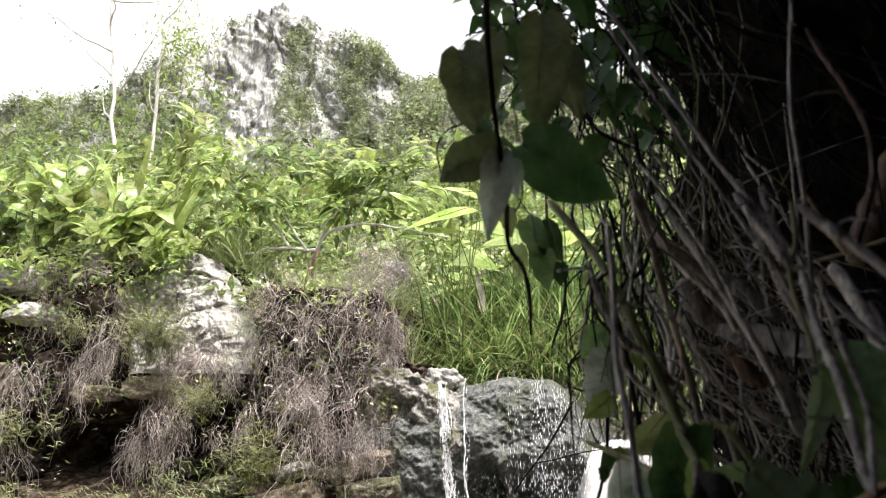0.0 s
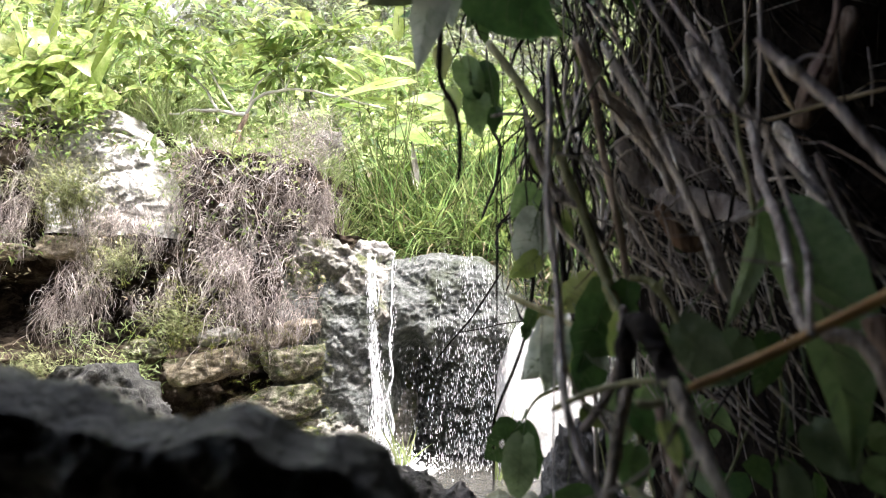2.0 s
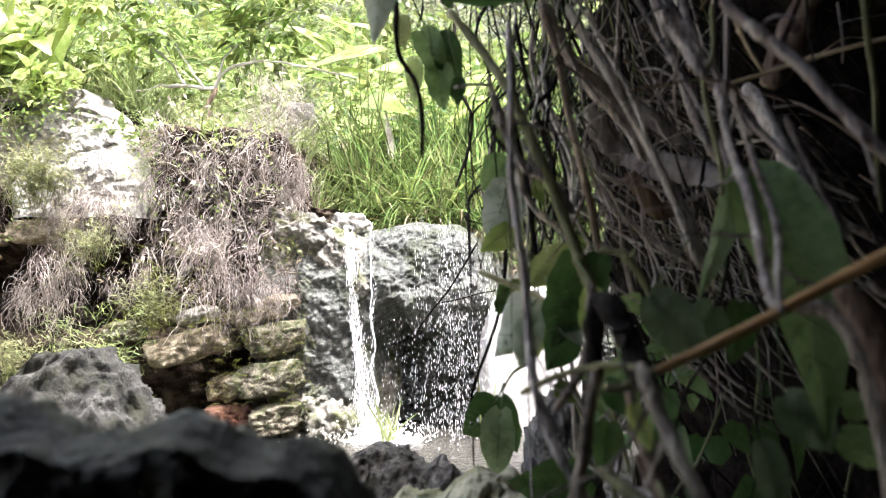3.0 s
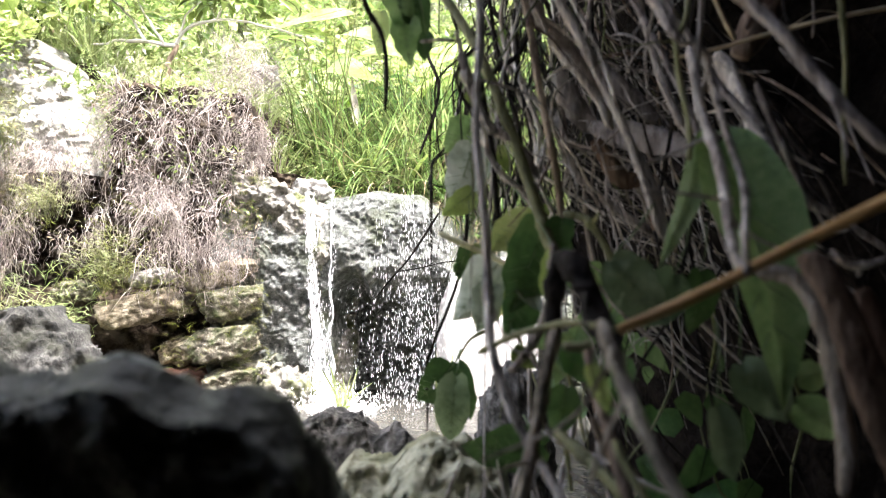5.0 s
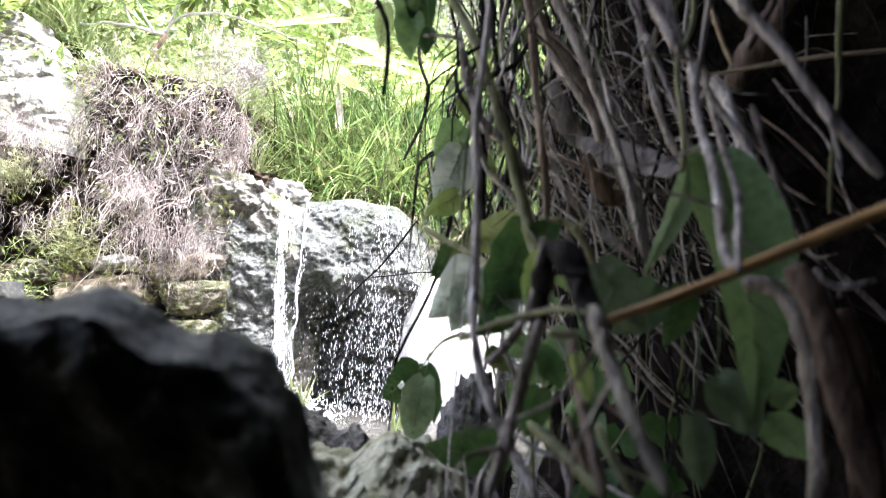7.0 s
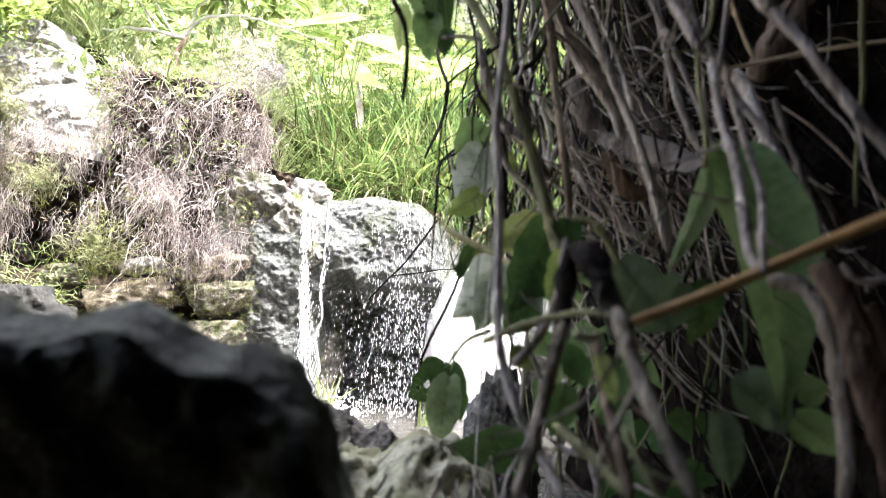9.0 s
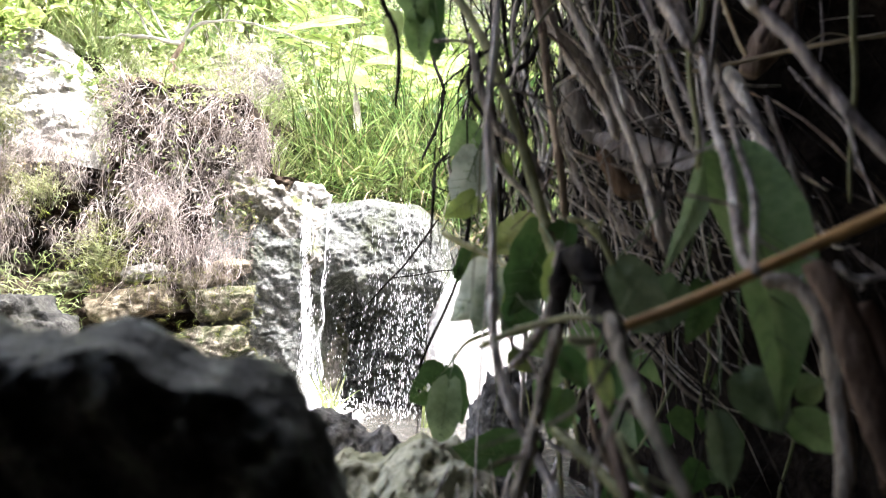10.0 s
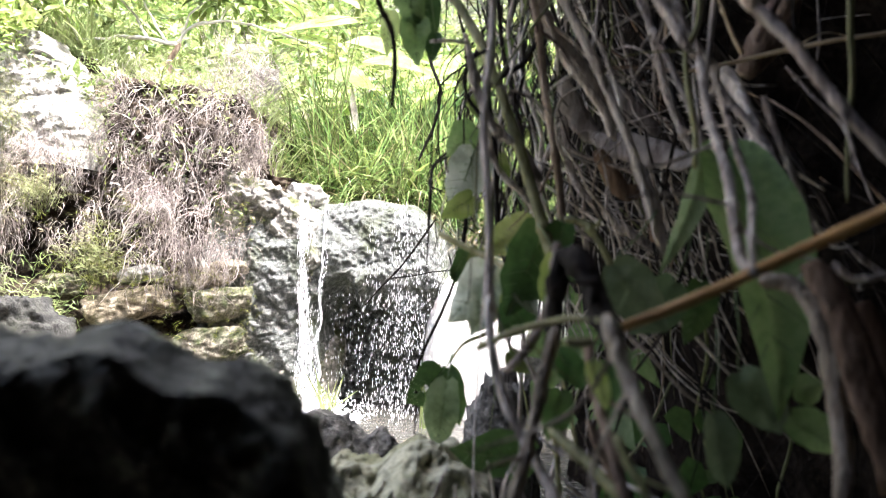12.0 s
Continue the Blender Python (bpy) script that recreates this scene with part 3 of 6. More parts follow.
rock("rock", (0.205, 1.78, 0.47), (0.17, 0.22, 0.46), PITTED, "black porous rock standing in the pool", 8.4, 0, .22, .12, .2, freq=1.6)
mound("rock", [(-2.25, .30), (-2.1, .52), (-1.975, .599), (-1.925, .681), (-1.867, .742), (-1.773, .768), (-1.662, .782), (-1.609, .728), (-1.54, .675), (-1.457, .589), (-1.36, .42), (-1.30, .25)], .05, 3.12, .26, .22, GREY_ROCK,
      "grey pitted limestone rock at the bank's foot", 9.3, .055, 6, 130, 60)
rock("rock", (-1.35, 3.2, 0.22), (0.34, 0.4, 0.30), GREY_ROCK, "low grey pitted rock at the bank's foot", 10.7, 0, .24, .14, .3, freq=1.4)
rock("rock", (-1.60, 4.08, 0.765), (0.52, 0.46, 0.19), YELLOW_ROCK, "long slanting yellowish ledge jutting from the bank", 11.0, -4, .08, .07, .42, tilt=6, roll=-13, freq=1.3, facets=13)
rock("rock", (-1.22, 4.22, 0.955), (0.52, 0.50, 0.15), YELLOW_ROCK, "slanting yellowish ledge stone under the roots", 13.0, 8, .08, .07, .42, tilt=4, roll=-20, freq=1.3, facets=13)
rock("rock", (-1.56, 4.08, 0.925), (0.22, 0.3, 0.085), PALE_ROCK, "small flat white stone lying on the ledge", 12.0, 10, .16, .10, .34, roll=-14, freq=1.4)
rock("rock", (-1.72, 4.06, 0.90), (0.14, 0.2, 0.07), YELLOW_ROCK, "small tawny stone on the ledge", 12.6, 40, .2, .12, .34)
rock("rock", (-1.12, 4.09, 0.785), (0.40, 0.36, 0.19), MOSSY_STONE, "mossy pitted stone in the bank over a dark gap", 14.0, 18, .10, .10, .34, roll=-14, freq=1.5, facets=13)
rock("rock", (-1.135, 4.03, 0.578), (0.44, 0.38, 0.21), MOSSY_STONE, "mossy flat-topped stone in the bank", 15.0, -16, .10, .10, .34, roll=-10, freq=1.6, facets=13)
rock("rock", (-1.10, 4.0, 0.385), (0.32, 0.34, 0.16), MOSSY_STONE, "mossy stone at the water's edge", 16.0, 24, .10, .10, .34, freq=1.5, facets=13, roll=-9)
rock("rock", (-1.41, 4.22, 0.52), (0.24, 0.3, 0.15), YELLOW_ROCK, "shaded stone set in reddish earth", 17.0, 0, .2, .12, .34, freq=1.4)
rock("rock", (-1.36, 4.12, 0.36), (0.30, 0.3, 0.16), RED_EARTH, "lump of reddish earth under the ledge", 17.3, 0, .2, .12, .34, freq=1.4)
rock("rock", (-1.98, 4.10, 0.84), (0.20, 0.3, 0.11), MOSSY_STONE, "crumbling ledge stone among weeds", 17.6, 20, .30, .16, .34, freq=1.4)
rock("rock", (-0.80, 4.15, 0.30), (0.30, 0.3, 0.30), LIMESTONE, "pale wet stone at the foot of the fall", 18.7, 0, .25, .18, .4, freq=1.4)
rock("rock", (-0.84, 4.50, 1.43), (0.34, 0.36, 0.17), PALE_ROCK, "pale stone on the lip of the waterfall", 19.0, 5, .15, .10, .4, freq=1.4, roll=-4)
rock("rock", (-1.06, 4.42, 1.25), (0.34, 0.4, 0.5), LIMESTONE, "mossy stone beside the lip of the waterfall", 19.6, 5, .25, .18, .4, freq=1.5)
# A plain white slab fills the glaring, overexposed area beside the fall.
rock("white_slab", (0.27, 4.34, 0.60), (0.62, 0.4, 1.00), GLARE_WHITE, "smooth white slab filling the overexposed area beside the fall", 20.0, 0, .06, .02, .45)
OUTCROP = "white fractured limestone outcrop"


def outcrop_place(u, v):
    """A leaning limestone slab: flat fractured steps, cracked across, its right edge sloping down."""
    z = 1.52 + 0.92 * v
    right = lerp_table(z, [(1.5, -2.0), (1.72, -2.02), (1.90, -2.10), (2.16, -2.27), (2.22, -2.30), (2.42, -2.52)])
    x = -2.86 + (right + 2.86) * u
    y = 4.30 + 0.30 * v + 0.5 * max(0, u - .86) / .14 * .5 + 0.35 * smooth_step(.93, 1, v) + 0.2 * smooth_step(.12, 0, u)
    step = fbm((x * 3.0, z * 2.4, 3.0), 3)
    y -= 0.05 * math.floor(step * 5) / 2.5 + 0.03 * fbm((x * 9, z * 9, 1.0), 5) + 0.015 * ridged((x * 12, z * 12, 4.0), 4)
    for at, lean in ((2.19, -.22), (1.93, .35)):
        y += 0.045 * max(0.0, 1 - abs(z - at - lean * (x + 2.4) - .03 * noise.noise((x * 8, at, 0))) / .018)
    return (x + .02 * noise.noise((x * 9, z * 9, 2)), y, z)


outcrop = thing("white_outcrop", "white sunlit fractured limestone slab on the bank's brow", "rock", (-2.4, 4.5, 1.52))
for v0, v1, n in ((0, .42, 70), (.42, .72, 52), (.72, 1, 48)):
    g, us, vs = Geo(), steps((0, 1, 150)), steps((v0, v1, n))
    g.v = [outcrop_place(u, v) for v in vs for u in us]
    g.f = [(j * 151 + i, j * 151 + i + 1, (j + 1) * 151 + i + 1, (j + 1) * 151 + i) for j in range(n) for i in range(150)]
    part("block", g, PALE_ROCK, outcrop)
rock("white_outcrop", (-2.86, 4.46, 1.98), (0.24, 0.36, 0.38), LIMESTONE, "grey weathered limestone block beside white rock", 22.7, -20, .08, .05, .5, roll=-14, group=OUTCROP, freq=1.4, facets=14)
rock("white_outcrop", (-3.76, 4.33, 2.18), (0.36, 0.4, 0.20), PALE_ROCK, "white sunlit limestone outcrop among leaves", 23.0, 10, .2, .14, .5, freq=1.4)
rock("white_outcrop", (-3.46, 4.25, 1.92), (0.32, 0.4, 0.14), PALE_ROCK, "flat white limestone ledge in the bank", 23.8, 0, .10, .06, .4, freq=1.6, facets=12)
rock("rock", (-3.0, 4.62, 2.33), (0.6, 0.5, 0.14), PALE_ROCK, "pale flat limestone at the bank's edge", 24.0, 10, .22, .14, .4, freq=1.4)
rock("rock", (-2.55, 4.25, 1.42), (0.44, 0.35, 0.16), YELLOW_ROCK, "pale ledge stone in the bank", 25.0, -5, .12, .08, .4, freq=1.5, facets=12)
rock("rock", (-2.94, 4.24, 1.40), (0.30, 0.35, 0.11), YELLOW_ROCK, "narrow pale ledge between root tufts", 25.6, 6, .12, .08, .4, freq=1.5, facets=12)
rock("rock", (-3.75, 4.15, 1.5), (0.6, 0.4, 0.22), YELLOW_ROCK, "tawny ledge stone in the bank", 26.0, 5, .12, .08, .4, freq=1.5, facets=12)
rock("rock", (-3.75, 4.0, 0.85), (0.4, 0.4, 0.30), PALE_ROCK, "pale stone at the bank's foot", 27.0, 5, .25, .16, .4, freq=1.4)
rock("rock", (-1.24, 5.1, 2.30), (0.20, 0.2, 0.17), PALE_ROCK, "white stone among the grass above the fall", 28.0, 5, .2, .1, .4)

# ---- the waterfall ----
fall = thing("waterfall", "thin white water strands and drops falling from the lip", "waterfall", (-0.3, 4.2, WATER_Z))
rw = random.Random(12)


def strand(x0, x1, top, width, amount, y_off, long):
    g = Geo()
    for _ in range(amount):
        s = rw.random() ** 0.85
        if noise.noise((s * 13, x0 * 40, y_off * 60)) < -.34:
            continue
        z = top - s * (top - WATER_Z)
        x = x0 + (x1 - x0) * s + .022 * noise.noise((s * 5, x0 * 25, 3.0)) + rw.gauss(0, width * (0.35 + 1.1 * s))
        y = 4.24 + y_off - 0.10 * math.sqrt(s) + rw.gauss(0, 0.02)
        g.drop((x, y, z), rw.uniform(.0007, .0020), rw.uniform(.3, 1.0) * long)
    return g


for x0, x1, top, width, amount, y_off, long in ((-.74, -.65, 1.37, .013, 520, -.10, .05), (-.73, -.62, 1.36, .020, 950, -.10, .03), (-.60, -.585, 1.40, .007, 160, -.08, .04),
                                                (-.33, -.30, 1.44, .05, 200, -.06, .04), (-.19, -.17, 1.42, .06, 800, -.06, .03), (-.08, -.08, 1.36, .05, 620, -.06, .03),
                                                (.03, .03, 1.22, .05, 300, -.04, .03)):
    part("water_strand", strand(x0, x1, top, width, amount, y_off, long), WHITE_WATER, fall, smooth=False)["kind"] = "stuff"
g = Geo()
for _ in range(430):
    # drops that break from the lower edge of the bulge
    x = rw.uniform(-.56, .02)
    g.drop((x, 4.16 + rw.gauss(0, .04), WATER_Z + (.64 + .05 * noise.noise((x * 9, 0, 0))) * rw.random() ** .8), rw.uniform(.0007, .0018), rw.uniform(.006, .024))
part("spray", g, WHITE_WATER, fall, "rain of drops under the bulge", smooth=False)["kind"] = "stuff"
for x0, x1, r in ((-.745, -.655, .006), (-.725, -.625, .004), (-.60, -.59, .004), (-.70, -.66, .004), (-.735, -.60, .003), (-.72, -.69, .003)):
    # a rope of white water that frays on its way down
    g, pts = Geo(), []
    for k in range(15):
        q = k / 14
        pts.append((x0 + (x1 - x0) * q + .014 * noise.noise((q * 6, x0 * 40, 1)), 4.15 - .05 * math.sqrt(q) + .012 * noise.noise((q * 7, x1 * 30, 4)), lip_z(x0) + .01 - q * (lip_z(x0) - WATER_Z)))
    g.tube(spline(pts, 5, .03, x0 * 30), r * .6, r * 1.4, 7, 1.0, x0 * 20)
    part("water_strand", g, WHITE_WATER, fall)
g = Geo()
for _ in range(1200):
    r, a = abs(rw.gauss(0, .12)), rw.uniform(0, 6.28)
    g.drop((-.60 + r * 1.6 * math.cos(a), 4.03 + r * .8 * math.sin(a), WATER_Z + abs(rw.gauss(0, .08)) * math.exp(-r * 4)), rw.uniform(.002, .006), .012)
part("splash", g, WHITE_WATER, fall, "white splash where the strands land", smooth=False)["kind"] = "stuff"


def foam_place(u, v):
    x, y = -.56 + .25 * v * math.cos(u), 4.04 + .13 * v * math.sin(u)
    edge = 1 + .5 * noise.noise((math.cos(u) * 2, math.sin(u) * 2, 4.0))
    return (-.56 + (x + .56) * edge, 4.04 + (y - 4.04) * edge, WATER_Z - .012 + .05 * (1 - v * v) * (1 + .6 * fbm((x * 12, y * 12, 0.0), 4)))


g = Geo()
us, vs = [2 * math.pi * i / 72 for i in range(73)], [j / 24 for j in range(1, 25)]
g.v = [foam_place(u, v) for v in vs for u in us]
g.f = [(j * 73 + i, j * 73 + i + 1, (j + 1) * 73 + i + 1, (j + 1) * 73 + i) for j in range(23) for i in range(72)]
part("foam", g, FOAM, fall, "white foam on the pool")


# ---- plants of the far side ----
def hang(g, p, aim, length, r, rr, curl=.5, sides=3, n=8):
    """One dry root: leaves its tuft sideways, then droops and kinks on its way down."""
    p, pts, d = Vector(p), [], Vector(aim)
    for _ in range(n + 1):
        pts.append(p.copy())
        d = d * .62 + Vector((rr.gauss(0, curl * .5), rr.gauss(0, curl * .4), -.42 + rr.gauss(0, curl * .3)))
        d.normalize()
        p = p + d * (length / n)
    g.tube(pts, r, r * .4, sides)


def lock(g, rr, c, way, reach, wide, count, r):
    """A matted lock of roots: strands that follow one line, draw together and fray at the tip."""
    p, d, line = Vector(c), Vector(way), []
    kink = rr.uniform(.18, .42)
    for _ in range(10):
        line.append(p.copy())
        d = (d * .66 + Vector((rr.gauss(0, kink), rr.gauss(0, .12), -.34 + rr.gauss(0, kink * .5)))).normalized()
        p = p + d * (reach / 9)
    for _ in range(count):
        off = Vector((rr.gauss(0, wide), rr.gauss(0, wide * .4), rr.gauss(0, wide * .8)))
        gather, span, ph, amp = rr.uniform(.1, .9), rr.uniform(.35, 1.0), rr.random() * 90, rr.uniform(.02, .11)
        pts = []
        for k in range(9):
            q = k / 8 * span
            i = min(8, int(q * 9))
            b = line[i].lerp(line[i + 1], q * 9 - i)
            pts.append(b + off * (1 - gather * q) + amp * Vector((noise.noise((q * 5, ph, 0)), noise.noise((q * 5, ph, 5)) * .6, noise.noise((q * 5, ph, 9)))) * (.3 + q))
        w = r * rr.choice((.4, .55, .55, .8, .8, 1.5))
        g.tube(pts, w, w * .45, 3)


def root_curtain(x0, x1, y, z0, z1, tufts, lmin, lmax, mat, label, seed, r=.0012, lean=0.0, bare=.08):
    """Locks of dry roots over the face of the bank, dense and thin by turns, with bare gaps and stray strands between them."""
    rr = random.Random(seed)
    g = Geo()
    for _ in range(int(tufts * .9)):
        c = Vector((rr.uniform(x0, x1), y + rr.gauss(0, .08), z0 + (z1 - z0) * rr.random()))
        c.z += .16 * noise.noise((c.x * 5, seed, 0)) - .04
        if fbm((c.x * 4.4, c.z * 3.0, seed), 2) < rr.uniform(bare + .12, bare + .26):
            continue
        way, reach = Vector((lean + rr.gauss(0, .4), -.35, rr.uniform(-.7, .35))), rr.uniform(lmin, lmax)
        lock(g, rr, c, way, reach, rr.uniform(.012, .055), rr.choice((4, 6, 9, 12, 15)), r * 1.35)
        for _ in range(rr.randint(5, 16)):
            p = c + Vector((rr.gauss(0, .05), rr.gauss(0, .02), rr.gauss(0, .05)))
            hang(g, p, Vector((rr.gauss(0, 1.2), rr.gauss(-.2, .4), rr.gauss(-.1, .9))), reach * rr.uniform(.2, .6), r * rr.uniform(.9, 1.6), rr, rr.uniform(.5, 1.1))
    return tagged(new("hanging_roots", g.mesh("hanging_roots", mat)), label, "roots", "dry roots over the bank", "stuff")


root_curtain(-1.92, -1.08, 4.2, 2.05, 1.3, 120, .15, .5, ROOT_DRY, "curtain of dry grey-brown roots hanging over the bank", 1, bare=-.25)
root_curtain(-1.56, -1.05, 3.98, 1.5, 1.05, 60, .25, .50, ROOT_DRY, "lower fringe of dry roots trailing over the stones", 2, bare=-.15)
root_curtain(-2.50, -2.06, 4.24, 1.72, 1.25, 62, .12, .40, ROOT_DRY, "dry root tufts below the white outcrop", 3)
root_curtain(-3.45, -2.80, 4.25, 2.25, 1.5, 81, .15, .55, ROOT_DRY, "dry roots hanging from the broken bank", 4, lean=-.2, bare=-.06)
root_curtain(-3.60, -3.05, 4.05, 1.6, 1.15, 59, .3, .65, ROOT_DRY, "long pale roots trailing down the bank", 5, lean=-.25)
root_curtain(-2.75, -2.25, 4.08, 1.4, 1.05, 45, .2, .45, ROOT_DRY, "dry root beard over a dark hollow", 6)
root_curtain(-3.52, -3.15, 4.0, 1.25, .95, 60, .45, .9, ROOT_DRY, "long pale roots streaming down past a hollow", 8, .0012, -.12)
root_curtain(-3.02, -2.72, 4.12, 1.75, 1.4, 34, .25, .5, ROOT_DRY, "slanting tuft of dry roots", 9, .0011, -.2)
root_curtain(-2.62, -2.38, 4.05, 1.25, 1.05, 22, .2, .38, ROOT_DRY, "matted beard of dry roots", 10, .0010, -.05)
root_curtain(-3.45, -2.75, 4.26, 2.30, 1.85, 110, .10, .34, ROOT_DRY, "matted dry roots over the crumbling brow", 14, .0010, 0)
root_curtain(-2.0, -1.1, 4.2, 2.0, 1.5, 70, .10, .3, ROOT_DRY, "short matted dry roots on the brow", 15, .0010, 0)
root_curtain(-2.55, -2.0, 4.2, 1.72, 1.5, 60, .12, .35, ROOT_DRY, "dry roots clinging under the white rock", 16, .0011, .1, -.12)
root_curtain(-4.60, -3.60, 4.30, 2.2, 1.5, 40, .2, .5, ROOT_TAN, "dry grass and roots on the bank", 7)


def twiggy(x0, x1, y, z0, z1, amount, length, mat, label, name, seed, r=.0011):
    """A tangle of fine upright twigs."""
    rr = random.Random(seed)
    g = Geo()
    for _ in range(amount):
        p = Vector((rr.uniform(x0, x1), y + rr.gauss(0, .12), rr.uniform(z0, z1)))
        d = Vector((rr.gauss(0, .5), rr.gauss(-.1, .4), rr.uniform(.1, 1)))
        pts = [p.copy()]
        for _ in range(4):
            d = d.normalized() + Vector((rr.gauss(0, .3), rr.gauss(0, .3), rr.gauss(-.05, .25)))
            p = p + d.normalized() * (length * rr.uniform(.15, .35))
            pts.append(p.copy())
        g.tube(pts, r * rr.uniform(.6, 1.4), r * .4, 3)
    return tagged(new(name, g.mesh(name, mat)), label, "twigs", "", "stuff")


twiggy(-1.95, -1.08, 4.20, 1.25, 2.0, 420, .20, ROOT_DRY, "grey tangle of dry twigs on the bank", "dry_twigs", 11, .0018)
twiggy(-1.35, -1.02, 4.45, 1.95, 2.25, 420, .24, ROOT_DRY, "pale dry twig bush", "dry_twigs", 12)
twiggy(-3.5, -2.85, 4.3, 1.6, 2.25, 320, .13, ROOT_DRY, "dry twigs on the bank's brow", "dry_twigs", 13, .0016)


def leaf_cloud(name, label, mat, seed, amount, spot, size, thin=.45, rows=2, category="bush", group="", kind="stuff", up=.5):
    """Many small leaves in clumps; spot(rr) gives a clump's centre and reach."""
    rr = random.Random(seed)
    g = Geo()
    while amount > 0:
        c, reach = spot(rr)
        many = rr.randint(6, 16)
        amount -= many
        for _ in range(many):
            p = Vector(c) + Vector((rr.uniform(-1.4, 1.4), rr.uniform(-1.4, 1.4), rr.uniform(-1.2, 1.2))) * reach
            way = Vector((rr.gauss(0, 1), rr.gauss(-.3, 1), rr.gauss(.1, .6)))
            nrm = Vector((rr.gauss(0, .6), rr.gauss(-.3, .5), up + rr.random()))
            k = size * rr.uniform(.6, 1.35)
            g.leaf(p, way, nrm, k, k * thin, rows, .2, rr.uniform(.1, .5))
    return tagged(new(name, g.mesh(name, mat, False)), label, category, group, kind)


def hill_spot(cover, big):
    def spot(rr):
        while True:
            x, s = rr.uniform(-70, 12), rr.uniform(-.1, .97)
            bare = smooth_step(4.6, 2.2, abs(x + 28.6 - (1 - s) * 2.5)) * smooth_step(.05, .2, s) * smooth_step(1.0, .85, s)
            if fbm((x * .22, s * 4.5, 7.0), 3) + cover - 2.0 * bare > rr.uniform(-.25, .35):
                p = hill_place(x, s)
                return (p[0], p[1] - .5, p[2] + .2), big
    return spot


leaf_cloud("hillside_bushes", "sunlit green bushes clinging to the limestone hill", BUSH_FAR, 21, 125000, hill_spot(.40, .42), .34)
leaf_cloud("hillside_bushes", "yellow-green bushes clinging to the limestone hill", LEAF_YELLOW, 22, 34000, hill_spot(-.05, .42), .33)


def slope_spot(y0, y1, x_at, height, reach):
    def spot(rr):
        y = y0 + (y1 - y0) * rr.random()
        x = x_at(y, rr)
        h = height * (.55 + .6 * noise.noise((x * .5, y * .35, 2.0))) * rr.random() ** .7
        return (x, y, ground_z(x, y) + max(.05, h)), reach
    return spot


leaf_cloud("undergrowth", "dense green undergrowth on the slope", LEAF_MID, 31, 22000, slope_spot(9, 22, lambda y, r: r.uniform(-1.0, .35) * y, 2.2, .30), .24)
leaf_cloud("undergrowth", "yellow-green ferny undergrowth behind the bank", LEAF_YELLOW, 32, 11000, slope_spot(5.6, 9, lambda y, r: r.uniform(-.6, .2) * y, .7, .14), .10)
leaf_cloud("undergrowth", "green bushes behind the bank", LEAF_MID, 33, 7000, slope_spot(6.4, 9, lambda y, r: r.uniform(-.95, .3) * y, 1.0, .16), .16)
leaf_cloud("undergrowth", "light green bushes on the slope", LEAF_LIGHT, 35, 6000, slope_spot(7, 16, lambda y, r: r.uniform(-.95, .3) * y, 1.8, .22), .2)
leaf_cloud("undergrowth", "taller leafy trees in front of the hill", LEAF_MID, 36, 9000, slope_spot(22, 36, lambda y, r: r.uniform(-.95, -.5) * y, 8.0, .5), .36)
leaf_cloud("undergrowth", "bushy green trees on the slope", BUSH_FAR, 34, 30000, slope_spot(22, 47, lambda y, r: r.uniform(-1.05, .3) * y, 5.5, .55), .38)


def tree(x, y, h, lean, label, seed, reach, mat, leaf, amount, tuft=None):
    rr = random.Random(seed)
    z = ground_z(x, y) - .3
    t = thing("tree", label, "tree", (x, y, z), "trees on the slope")
    pts = spline([(x, y, z), (x + lean * .4, y, z + h * .4), (x + lean, y, z + h)], 8, .15, seed)
    g = Geo()
    g.tube(pts, h * .0065, h * .002, 8, .2, seed)
    tips = []
    for k in range(9):
        a = pts[min(len(pts) - 1, int(len(pts) * (.45 + .06 * k)))]
        d = Vector((rr.gauss(0, 1), rr.gauss(0, .8), rr.uniform(.3, 1.1))) * (h * .13)
        g.tube(spline([a, a + d * .5, a + d + Vector((0, 0, h * .03))], 3, .1, k), h * .003, h * .001, 5)
        tips.append(a + d)
    part("trunk", g, TRUNK_PALE, t, "pale slender trunk and limbs")
    g = Geo()
    for _ in range(amount):
        c = rr.choice(tips) if rr.random() < .7 else pts[-1]
        if tuft and rr.random() < .7:
            c = Vector(tuft) + Vector((rr.gauss(0, .15), 0, rr.gauss(0, .6)))
        p = c + Vector((rr.gauss(0, reach), rr.gauss(0, reach), rr.gauss(0, reach * .8)))
        g.leaf(p, (rr.gauss(0, 1), rr.gauss(0, 1), rr.gauss(-.2, .6)), (rr.gauss(0, .5), rr.gauss(-.3, .5), 1), leaf * rr.uniform(.7, 1.3), leaf * .4, 2, .2, .3)
    part("crown", g, mat, t, "sparse leaves")
    return t


tree(-13.75, 20.5, 13.0, -2.0, "tall slender pale-barked tree with a sparse crown", 41, .3, BUSH_FAR, .16, 160)
tree(-12.6, 20.0, 12.5, -.2, "tall slender pale-barked tree with feathery leaves", 42, .4, LEAF_LIGHT, .2, 900, (-12.0, 20.0, 14.2))


